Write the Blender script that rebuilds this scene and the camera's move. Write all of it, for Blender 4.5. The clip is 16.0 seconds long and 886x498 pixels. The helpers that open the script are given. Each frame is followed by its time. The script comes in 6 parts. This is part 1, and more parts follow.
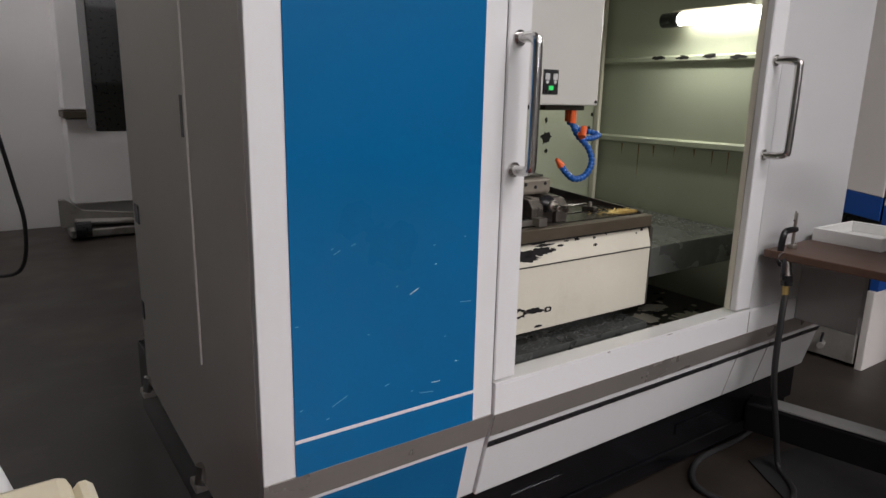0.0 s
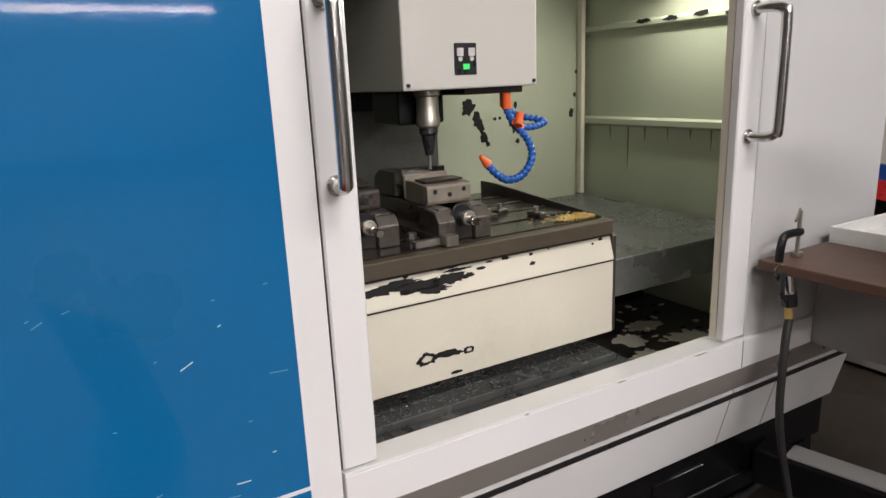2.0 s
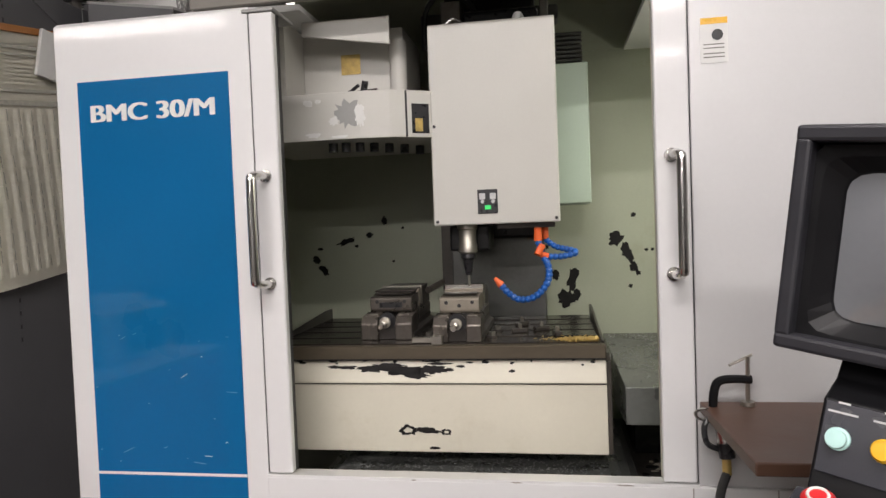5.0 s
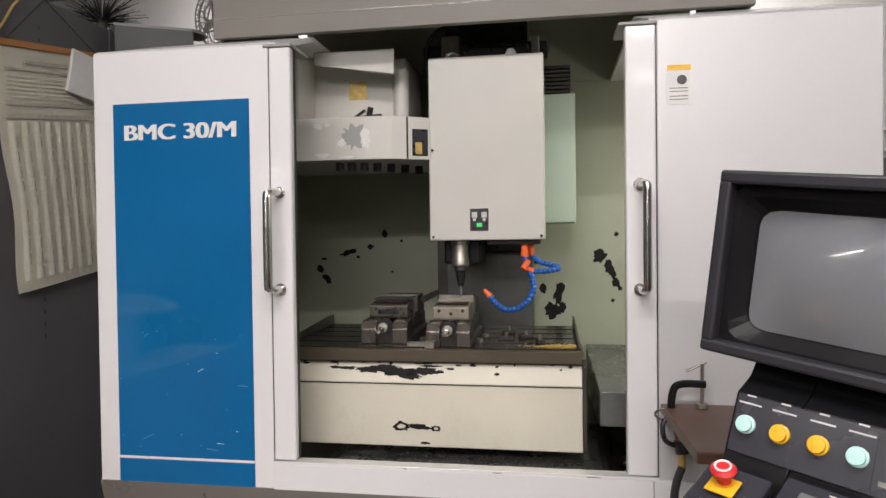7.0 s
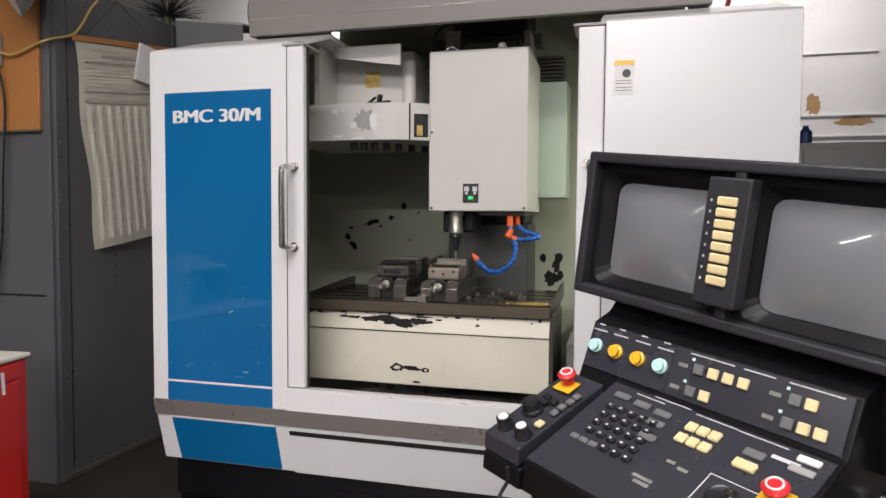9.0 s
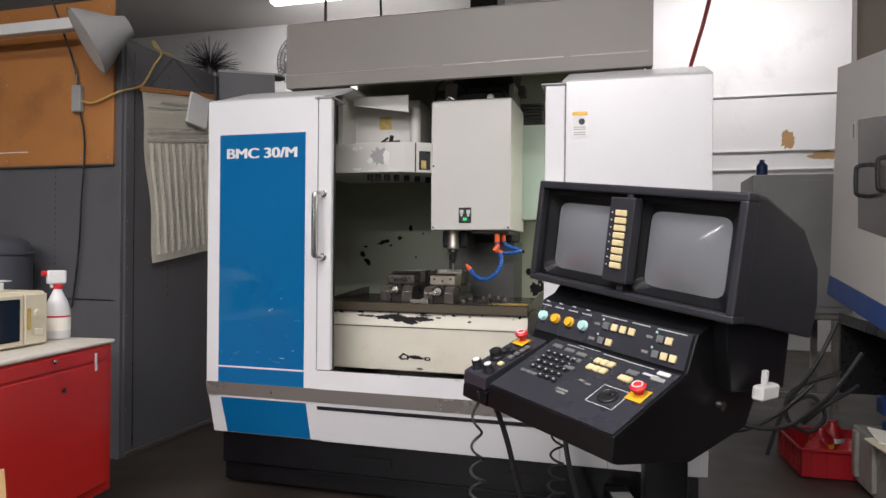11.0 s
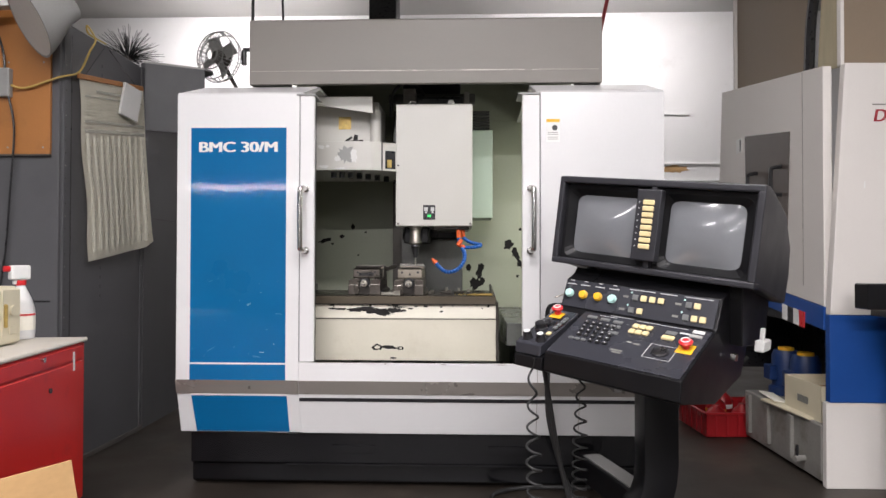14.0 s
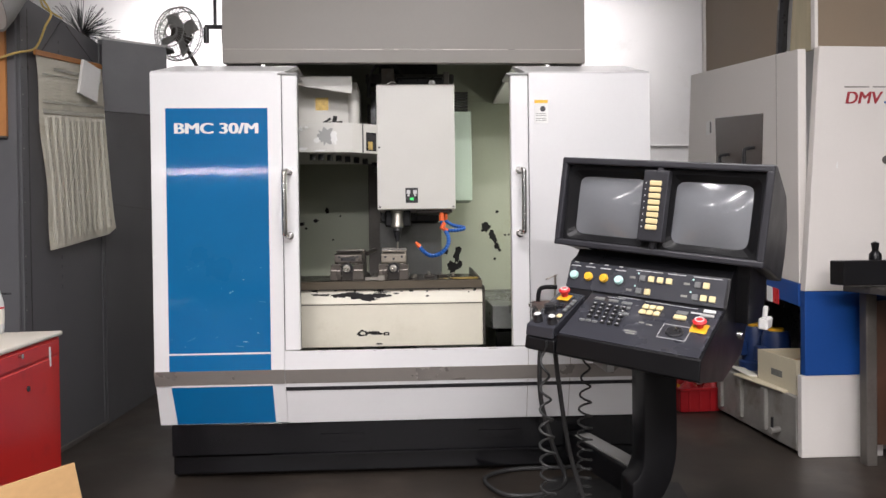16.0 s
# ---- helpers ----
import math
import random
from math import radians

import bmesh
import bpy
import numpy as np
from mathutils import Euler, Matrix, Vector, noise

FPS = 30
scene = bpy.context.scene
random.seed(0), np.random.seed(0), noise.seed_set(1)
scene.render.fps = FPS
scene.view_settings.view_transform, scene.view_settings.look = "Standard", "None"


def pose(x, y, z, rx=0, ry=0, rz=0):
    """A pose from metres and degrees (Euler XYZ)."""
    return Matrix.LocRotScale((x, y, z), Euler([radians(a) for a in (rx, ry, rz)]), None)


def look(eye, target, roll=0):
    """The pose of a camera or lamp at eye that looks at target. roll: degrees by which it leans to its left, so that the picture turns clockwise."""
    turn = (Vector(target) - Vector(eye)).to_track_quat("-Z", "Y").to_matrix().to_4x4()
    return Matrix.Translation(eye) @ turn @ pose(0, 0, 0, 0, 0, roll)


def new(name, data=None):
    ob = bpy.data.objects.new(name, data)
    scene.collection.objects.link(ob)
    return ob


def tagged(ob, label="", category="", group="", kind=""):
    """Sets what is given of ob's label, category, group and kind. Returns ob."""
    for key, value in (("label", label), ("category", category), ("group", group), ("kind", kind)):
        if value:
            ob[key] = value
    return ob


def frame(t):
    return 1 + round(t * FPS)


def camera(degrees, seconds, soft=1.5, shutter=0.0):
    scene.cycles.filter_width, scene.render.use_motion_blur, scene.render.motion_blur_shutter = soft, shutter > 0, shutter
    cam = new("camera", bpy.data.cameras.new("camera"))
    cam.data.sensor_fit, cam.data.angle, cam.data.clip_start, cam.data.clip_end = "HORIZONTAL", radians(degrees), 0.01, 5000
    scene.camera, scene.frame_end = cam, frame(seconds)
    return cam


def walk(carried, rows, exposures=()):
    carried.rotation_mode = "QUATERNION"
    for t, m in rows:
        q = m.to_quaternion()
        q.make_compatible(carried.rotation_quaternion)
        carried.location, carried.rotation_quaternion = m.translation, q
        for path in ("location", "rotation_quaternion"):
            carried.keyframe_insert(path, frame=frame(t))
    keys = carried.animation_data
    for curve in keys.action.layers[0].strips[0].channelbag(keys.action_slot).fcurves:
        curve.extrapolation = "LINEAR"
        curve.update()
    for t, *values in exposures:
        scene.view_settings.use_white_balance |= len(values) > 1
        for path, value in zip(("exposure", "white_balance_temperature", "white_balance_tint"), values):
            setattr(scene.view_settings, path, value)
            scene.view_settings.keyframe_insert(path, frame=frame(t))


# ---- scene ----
cam = camera(67.8, 16.0)
PATH = [
    (0, (0.166, 0.13, 1.485), (1.284, 1.724, 1.029), 1.3),
    (0.5, (0.18, 0.08, 1.435), (1.198, 1.679, 0.797), 2.2),
    (1, (0.309, 0.07, 1.422), (1.256, 1.723, 0.813), 2.1),
    (1.5, (0.531, 0.083, 1.421), (1.474, 1.745, 0.83), -0.2),
    (2, (0.88, 0.284, 1.475), (1.834, 1.972, 0.986), -2.5),
    (2.5, (1.321, 0.381, 1.463), (2.15, 2.174, 1.146), -1.4),
    (3, (1.671, 0.258, 1.484), (2.094, 2.191, 1.196), 1.5),
    (3.5, (1.987, 0.029, 1.462), (1.975, 2.014, 1.218), 0.6),
    (4, (2.162, -0.193, 1.464), (1.937, 1.784, 1.263), 0.1),
    (4.2, (2.156, -0.262, 1.455), (1.888, 1.714, 1.296), -0.9),
    (6.3, (2.227, -0.689, 1.471), (1.856, 1.276, 1.484), -1.4),
    (6.5, (2.221, -0.707, 1.475), (1.861, 1.26, 1.502), 1.9),
    (7, (2.238, -0.705, 1.468), (1.918, 1.269, 1.433), -0.7),
    (7.5, (2.254, -0.722, 1.451), (1.968, 1.254, 1.328), -3.0),
    (8, (2.291, -0.702, 1.451), (1.997, 1.275, 1.388), 1.9),
    (8.5, (2.516, -0.832, 1.428), (2.033, 1.103, 1.279), 3.2),
    (9, (2.64, -1.053, 1.425), (2.121, 0.876, 1.329), 0.4),
    (9.5, (2.756, -1.259, 1.413), (2.249, 0.673, 1.312), -0.9),
    (10, (2.864, -1.464, 1.405), (2.322, 0.459, 1.311), -0.3),
    (10.2, (2.872, -1.531, 1.401), (2.318, 0.39, 1.344), 0.3),
    (12.3, (2.828, -1.99, 1.263), (2.337, -0.051, 1.278), 0.7),
    (12.5, (2.766, -2.04, 1.265), (2.301, -0.095, 1.248), 1.1),
    (13, (2.609, -2.059, 1.256), (2.227, -0.096, 1.262), 1.1),
    (13.5, (2.384, -2.091, 1.252), (2.205, -0.1, 1.251), -1.2),
    (14, (2.174, -2.059, 1.251), (2.107, -0.06, 1.282), 0.1),
    (14.5, (2.008, -2.016, 1.259), (2.085, -0.017, 1.276), -0.6),
    (15, (1.964, -2.004, 1.254), (2.085, -0.008, 1.259), -0.7),
    (15.5, (1.951, -2.004, 1.25), (2.05, -0.007, 1.217), -1.3),
    (16, (1.948, -2.006, 1.254), (2.043, -0.008, 1.233), -0.7),
]
EXPOSURES = [(0.0, -0.08, 6550, 10), (0.5, 0.17, 6650, 10), (1.0, 0.4, 6750, 10), (1.5, 0.43, 6750, 10), (2.0, 0.38, 6800, 10), (2.5, 0.23, 6780, 10), (4.2, 0.25, 6850, 10), (6.3, 0.25, 6850, 10), (8.0, 0.23, 6750, 10), (9.5, 0.26, 6600, 10), (10.2, 0.2, 6550, 10), (12.5, 0.46, 6500, 10), (14.5, 0.53, 6550, 10), (16.0, 0.53, 6550, 10)]
walk(cam, [(t, look(eye, target, roll)) for t, eye, target, roll in PATH], EXPOSURES)
# hall lights: x, y, z, length, watts, tilt of the glow
# added fill: tilted pair brightens the north wall, x 6.5 lights the partition
LIGHTS = [(2.0, -1.2, 4.2, 2.4, 110), (-1.0, 6.9, 4.95, 2.4, 46, 40), (4.2, 6.6, 4.95, 2.4, 40, 45), (6.5, -2.6, 4.5, 2.4, 75), (-3.0, -4.5, 4.2, 2.4, 45), (1.5, -5.2, 4.2, 4.8, 400), (-0.5, -12.0, 3.15, 9.0, 420), (6.0, -8.0, 4.2, 4.8, 130)]
WORK_W = 4.5


# ---- light ----
world = bpy.data.worlds.new("hall_air")
scene.world = world
world.use_nodes = True
world.node_tree.nodes["Background"].inputs[0].default_value = (0.9, 0.95, 1.0, 1)
world.node_tree.nodes["Background"].inputs[1].default_value = 0.02


def area_lamp(name, m, sx, sy, watts, colour=(1.0, 0.955, 0.985)):
    data = bpy.data.lights.new(name, "AREA")
    data.shape, data.size, data.size_y, data.energy, data.color = "RECTANGLE", sx, sy, watts, colour
    ob = new(name, data)
    ob.matrix_basis = m
    return ob


# ---- materials ----
def mat(name, colour, rough=0.5, metal=0.0, vary=0.12, scale=6.0, fine=90.0, bump=0.08, stain=None, stain_at=(0.55, 0.75), spec=0.5,
        coat=0.0, stretch=(1, 1, 1), rvary=0.12, island=0.0, emit=None, emit_power=0.0, depth=0.002, random_tone=0.0, coat_rough=0.12):
    m = bpy.data.materials.new(name)
    m.use_nodes = True
    nt = m.node_tree
    n, l = nt.nodes, nt.links
    b = n["Principled BSDF"]
    b.inputs["Roughness"].default_value, b.inputs["Metallic"].default_value = rough, metal
    b.inputs["Specular IOR Level"].default_value = spec
    b.inputs["Coat Weight"].default_value, b.inputs["Coat Roughness"].default_value = coat, coat_rough
    tc = n.new("ShaderNodeTexCoord")
    mp = n.new("ShaderNodeMapping")
    mp.inputs["Scale"].default_value = stretch
    l.new(tc.outputs["Object"], mp.inputs["Vector"])
    big = n.new("ShaderNodeTexNoise")
    big.inputs["Scale"].default_value, big.inputs["Detail"].default_value = scale, 5
    l.new(mp.outputs[0], big.inputs["Vector"])
    small = n.new("ShaderNodeTexNoise")
    small.inputs["Scale"].default_value, small.inputs["Detail"].default_value = fine, 3
    l.new(mp.outputs[0], small.inputs["Vector"])
    add = n.new("ShaderNodeMath")
    add.operation = "MULTIPLY_ADD"
    l.new(small.outputs[0], add.inputs[0])
    add.inputs[1].default_value = 0.35
    l.new(big.outputs[0], add.inputs[2])
    ramp = n.new("ShaderNodeMapRange")
    ramp.inputs[1].default_value, ramp.inputs[2].default_value = 0.35, 1.0
    ramp.inputs[3].default_value, ramp.inputs[4].default_value = 1 - vary, 1 + vary
    l.new(add.outputs[0], ramp.inputs[0])
    mul = n.new("ShaderNodeVectorMath")
    mul.operation = "SCALE"
    mul.inputs[0].default_value = colour
    l.new(ramp.outputs[0], mul.inputs["Scale"])
    out = mul.outputs[0]
    if random_tone:
        info = n.new("ShaderNodeObjectInfo")
        rr = n.new("ShaderNodeMapRange")
        rr.inputs[3].default_value, rr.inputs[4].default_value = 1 - random_tone, 1 + random_tone
        l.new(info.outputs["Random"], rr.inputs[0])
        m2 = n.new("ShaderNodeVectorMath")
        m2.operation = "SCALE"
        l.new(out, m2.inputs[0])
        l.new(rr.outputs[0], m2.inputs["Scale"])
        out = m2.outputs[0]
    if stain:
        st = n.new("ShaderNodeTexNoise")
        st.inputs["Scale"].default_value, st.inputs["Detail"].default_value, st.inputs["Roughness"].default_value = scale * 0.55, 8, 0.65
        l.new(mp.outputs[0], st.inputs["Vector"])
        sr = n.new("ShaderNodeMapRange")
        sr.inputs[1].default_value, sr.inputs[2].default_value = stain_at
        l.new(st.outputs[0], sr.inputs[0])
        mix = n.new("ShaderNodeMix")
        mix.data_type = "RGBA"
        l.new(sr.outputs[0], mix.inputs["Factor"])
        l.new(out, mix.inputs["A"])
        mix.inputs["B"].default_value = (*stain, 1)
        out = mix.outputs["Result"]
    l.new(out, b.inputs["Base Color"])
    rg = n.new("ShaderNodeMapRange")
    rg.inputs[3].default_value, rg.inputs[4].default_value = max(0.02, rough - rvary), min(1, rough + rvary)
    l.new(big.outputs[0], rg.inputs[0])
    l.new(rg.outputs[0], b.inputs["Roughness"])
    if bump:
        bp = n.new("ShaderNodeBump")
        bp.inputs["Strength"].default_value, bp.inputs["Distance"].default_value = bump, depth
        l.new(small.outputs[0], bp.inputs["Height"])
        l.new(bp.outputs[0], b.inputs["Normal"])
    if emit:
        b.inputs["Emission Color"].default_value = (*emit, 1)
        b.inputs["Emission Strength"].default_value = emit_power
    return m


WHITE = mat("white_enamel", (0.7, 0.7, 0.7), 0.36, vary=0.03, scale=2.5, fine=60, bump=0.02, coat=0.5, coat_rough=0.07, stain=(0.5, 0.48, 0.44), stain_at=(0.66, 0.95), rvary=0.06)
SIDEW = mat("side_enamel", (0.68, 0.66, 0.63), 0.5, vary=0.05, scale=2.5, fine=60, bump=0.04, stain=(0.38, 0.34, 0.29), stain_at=(0.6, 0.92))
STEELW = mat("pale_panel", (0.6, 0.6, 0.6), 0.38, 0.2, vary=0.04, scale=2, fine=80, bump=0.012, coat=0.35, coat_rough=0.3, rvary=0.05)
BLUE = mat("blue_enamel", (0.001, 0.118, 0.3), 0.3, spec=0.12, vary=0.08, scale=2.2, fine=70, bump=0.012, rvary=0.08, coat=0.65, coat_rough=0.05, stain=(0.006, 0.135, 0.335), stain_at=(0.62, 0.9))
STRIPE = mat("grey_stripe", (0.31, 0.285, 0.26), 0.3, 0.45, vary=0.07, scale=4, bump=0.03)
CANOPY = mat("canopy_grey_paint", (0.2, 0.185, 0.165), 0.5, vary=0.05, scale=2.5, fine=50, bump=0.04)
CREAM = mat("cream_enamel", (0.62, 0.59, 0.49), 0.42, vary=0.05, scale=4, bump=0.04, stain=(0.42, 0.37, 0.26), stain_at=(0.6, 0.92))
HEADW = mat("head_cover_paint", (0.56, 0.55, 0.51), 0.42, vary=0.04, scale=3, bump=0.03)
GREEN = mat("pale_green_paint", (0.37, 0.395, 0.305), 0.48, vary=0.07, scale=3, bump=0.05, stain=(0.22, 0.19, 0.1), stain_at=(0.6, 0.9))
DUCTG = mat("duct_green_paint", (0.34, 0.42, 0.345), 0.42, vary=0.05, scale=3, bump=0.03)
CHIP = mat("dark_primer_and_shade", (0.014, 0.013, 0.013), 0.6, spec=0.15, vary=0.3, scale=20, bump=0.15)
BASEB = mat("black_base_paint", (0.005, 0.005, 0.006), 0.18, spec=0.4, vary=0.35, scale=6, bump=0.08, stain=(0.018, 0.016, 0.014), stain_at=(0.6, 0.85))
BLACK = mat("black_plastic", (0.006, 0.006, 0.007), 0.36, spec=0.28, vary=0.15, scale=8, fine=260, bump=0.12, depth=0.0008)
BEZEL = mat("charcoal_moulding", (0.027, 0.027, 0.032), 0.42, spec=0.4, vary=0.1, scale=8, fine=300, bump=0.15, depth=0.0008)
PANEL = mat("charcoal_panel", (0.034, 0.035, 0.043), 0.26, vary=0.08, scale=7, fine=300, bump=0.08, depth=0.0006)
RUBBER = mat("black_rubber", (0.02, 0.02, 0.02), 0.55, vary=0.2, scale=15, bump=0.1)
CHROME = mat("brushed_steel", (0.6, 0.59, 0.57), 0.2, 1.0, vary=0.08, scale=10, bump=0.02, rvary=0.06)
DARKST = mat("oily_dark_steel", (0.062, 0.054, 0.047), 0.33, 0.35, vary=0.35, scale=9, bump=0.25, stain=(0.03, 0.027, 0.025), stain_at=(0.45, 0.7))
TABLE = mat("oily_table_iron", (0.035, 0.03, 0.026), 0.2, 0.45, vary=0.5, scale=7, bump=0.25, stain=(0.14, 0.12, 0.09), stain_at=(0.6, 0.8))
GRIND = mat("ground_steel", (0.36, 0.34, 0.3), 0.33, 0.85, vary=0.15, scale=14, bump=0.08, stain=(0.16, 0.14, 0.11), stain_at=(0.58, 0.8))
BROWNST = mat("rusty_edge_steel", (0.085, 0.068, 0.046), 0.5, 0.3, vary=0.25, scale=12, bump=0.15, stretch=(0.3, 1, 1))
COVER = mat("way_cover_steel", (0.11, 0.112, 0.107), 0.36, 0.45, vary=0.2, scale=6, bump=0.12, stain=(0.07, 0.07, 0.065), stain_at=(0.5, 0.72))
WETST = mat("wet_swarf_steel", (0.1, 0.105, 0.1), 0.3, 0.4, vary=0.45, scale=11, fine=140, bump=0.35, stain=(0.3, 0.31, 0.3), stain_at=(0.56, 0.66), rvary=0.2)
# the lighter stain puts patches of wet sheen into the tray's colour
TRAYST = mat("wet_sheen_tray_steel", (0.13, 0.135, 0.128), 0.28, 0.4, vary=0.25, scale=5, fine=60, bump=0.1, stain=(0.24, 0.25, 0.24), stain_at=(0.5, 0.8), rvary=0.2)
CHIPS = mat("aluminium_swarf", (0.45, 0.46, 0.45), 0.35, 0.7, vary=0.3, scale=40, bump=0.0, random_tone=0.3)
BRASSY = mat("brass_swarf", (0.5, 0.36, 0.12), 0.4, 0.5, vary=0.3, scale=40, bump=0.0)
HOSEB = mat("blue_link_hose", (0.008, 0.09, 0.36), 0.36, vary=0.15, scale=30, bump=0.05)
ORANGE = mat("orange_nozzle", (0.75, 0.12, 0.025), 0.4, vary=0.1, scale=30, bump=0.04)
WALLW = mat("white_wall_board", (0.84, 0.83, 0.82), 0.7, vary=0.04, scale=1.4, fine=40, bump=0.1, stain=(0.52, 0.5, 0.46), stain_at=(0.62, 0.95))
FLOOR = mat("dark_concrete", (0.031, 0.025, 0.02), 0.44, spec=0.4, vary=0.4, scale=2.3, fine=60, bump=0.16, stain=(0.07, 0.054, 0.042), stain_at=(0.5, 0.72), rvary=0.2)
# for walls out of view, darkened to weaken bounce and reflections
DIMW = mat("dimmed_unseen_wall", (0.3, 0.295, 0.29), 0.8, vary=0.2, scale=0.8, bump=0.1, stain=(0.12, 0.11, 0.1), stain_at=(0.5, 0.7))
CEIL = mat("ceiling_board", (0.55, 0.54, 0.52), 0.8, vary=0.05, scale=1.5, bump=0.1)
PART = mat("grey_steel_partition", (0.09, 0.09, 0.096), 0.5, vary=0.1, scale=3, bump=0.06, stain=(0.07, 0.07, 0.075), stain_at=(0.55, 0.85))
PLY = mat("orange_hardboard", (0.4, 0.165, 0.045), 0.5, vary=0.12, scale=3, bump=0.06, stain=(0.14, 0.055, 0.02), stain_at=(0.55, 0.85))
RED = mat("red_enamel", (0.5, 0.018, 0.014), 0.36, vary=0.12, scale=3, bump=0.04, stain=(0.14, 0.02, 0.016), stain_at=(0.56, 0.8))
TOPW = mat("worn_cream_top", (0.6, 0.56, 0.49), 0.5, vary=0.08, scale=6, bump=0.05, stain=(0.42, 0.34, 0.24), stain_at=(0.58, 0.82))
BOARD = mat("raw_plywood", (0.44, 0.27, 0.12), 0.6, vary=0.18, scale=4, bump=0.12, stretch=(1, 0.25, 1), stain=(0.26, 0.16, 0.07), stain_at=(0.58, 0.85))
IVORY = mat("ivory_plastic", (0.66, 0.6, 0.44), 0.42, vary=0.05, scale=8, bump=0.04)
DARKGL = mat("dark_glass", (0.01, 0.01, 0.013), 0.12, vary=0.1, scale=3, bump=0.0, rvary=0.04)
SCREEN = mat("grey_tube_glass", (0.18, 0.188, 0.2), 0.2, vary=0.06, scale=3, bump=0.0, coat=1.0, rvary=0.05, coat_rough=0.05)
PAPER = mat("aged_paper", (0.9, 0.87, 0.76), 0.7, vary=0.05, scale=7, bump=0.05, stain=(0.55, 0.47, 0.32), stain_at=(0.62, 0.95))
PRINT = mat("grey_print", (0.2, 0.2, 0.18), 0.7, vary=0.25, scale=40, bump=0.0)
CHARTP = mat("faded_chart_print", (0.42, 0.41, 0.35), 0.7, vary=0.3, scale=40, bump=0.0)
COLBAND = mat("tinted_print_band", (0.8, 0.78, 0.66), 0.7, vary=0.1, scale=60, bump=0.0)
LABELW = mat("white_label", (0.7, 0.7, 0.68), 0.5, vary=0.04, scale=30, bump=0.0)
SILK = mat("white_silkscreen", (0.55, 0.55, 0.55), 0.5, vary=0.15, scale=60, bump=0.0)
AMBER = mat("amber_button", (0.78, 0.44, 0.03), 0.3, vary=0.05, scale=30, bump=0.0)
AQUA = mat("aqua_button", (0.48, 0.74, 0.7), 0.3, vary=0.05, scale=30, bump=0.0)
KEYC = mat("cream_key", (0.72, 0.6, 0.33), 0.4, vary=0.08, scale=30, bump=0.03)
# also the black of the shade sheets under the second machine
KEYB = mat("black_parts_and_shade", (0.016, 0.016, 0.018), 0.3, vary=0.15, scale=40, bump=0.03)
KEYG = mat("grey_key", (0.14, 0.145, 0.145), 0.4, vary=0.1, scale=40, bump=0.03)
REDB = mat("red_mushroom", (0.62, 0.025, 0.03), 0.3, vary=0.06, scale=30, bump=0.0)
YEL = mat("yellow_plate", (0.78, 0.42, 0.02), 0.45, vary=0.06, scale=30, bump=0.0)
GREENL = mat("green_indicator", (0.03, 0.5, 0.12), 0.3, vary=0.05, scale=30, bump=0.0, emit=(0.05, 0.9, 0.2), emit_power=0.35)
TRAYB = mat("brown_laminate", (0.085, 0.042, 0.026), 0.45, vary=0.2, scale=7, bump=0.08, stain=(0.16, 0.09, 0.05), stain_at=(0.6, 0.85))
MACHW = mat("warm_white_enamel", (0.64, 0.61, 0.575), 0.42, vary=0.04, scale=2, bump=0.03, stain=(0.42, 0.39, 0.35), stain_at=(0.64, 0.95))
MACHB = mat("deep_blue_enamel", (0.008, 0.06, 0.26), 0.4, vary=0.12, scale=4, bump=0.04)
TAN = mat("tan_hood_paint", (0.2, 0.15, 0.1), 0.55, vary=0.08, scale=3, bump=0.05)
DEEPRED = mat("deep_red_print", (0.3, 0.012, 0.02), 0.4, vary=0.06, scale=30, bump=0.0)
REDP = mat("red_polythene", (0.32, 0.008, 0.012), 0.4, vary=0.12, scale=8, bump=0.04)
BLUEP = mat("blue_motor_paint", (0.007, 0.027, 0.108), 0.45, vary=0.2, scale=10, bump=0.06)
GREYM = mat("grey_steel_paint", (0.3, 0.3, 0.29), 0.5, vary=0.1, scale=6, bump=0.05)
RAWAL = mat("worn_galvanised", (0.27, 0.26, 0.24), 0.5, 0.2, vary=0.2, scale=7, bump=0.08, stain=(0.12, 0.1, 0.075), stain_at=(0.5, 0.72))
SLATE = mat("slate_grey_paint", (0.07, 0.075, 0.09), 0.5, vary=0.12, scale=5, bump=0.05)
SMOKE = mat("smoked_window", (0.075, 0.06, 0.052), 0.2, vary=0.1, scale=4, bump=0.0, rvary=0.05)
FABRIC = mat("hanging_cream_cloth", (0.5, 0.44, 0.3), 0.8, vary=0.15, scale=8, bump=0.2, stretch=(3, 3, 0.3))
CORD = mat("yellow_cord", (0.55, 0.4, 0.12), 0.5, vary=0.1, scale=30, bump=0.0)
REDH = mat("red_air_hose", (0.5, 0.06, 0.07), 0.45, vary=0.1, scale=20, bump=0.0)
SHADE = mat("white_lamp_shade", (0.66, 0.66, 0.64), 0.4, vary=0.06, scale=6, bump=0.03)
SMOKEY = mat("soot_darkened_metal", (0.1, 0.09, 0.08), 0.5, 0.3, vary=0.3, scale=7, bump=0.1)
PINK = mat("pink_bag_film", (0.55, 0.16, 0.18), 0.3, vary=0.25, scale=14, bump=0.4, depth=0.01)
POLISH = mat("polished_steel", (0.62, 0.6, 0.56), 0.16, 1.0, vary=0.15, scale=12, bump=0.05, stain=(0.3, 0.28, 0.25), stain_at=(0.55, 0.75))
SLIDE = mat("oily_slide_steel", (0.13, 0.115, 0.1), 0.3, 0.65, vary=0.4, scale=14, bump=0.2, stain=(0.05, 0.045, 0.04), stain_at=(0.5, 0.7), rvary=0.15)
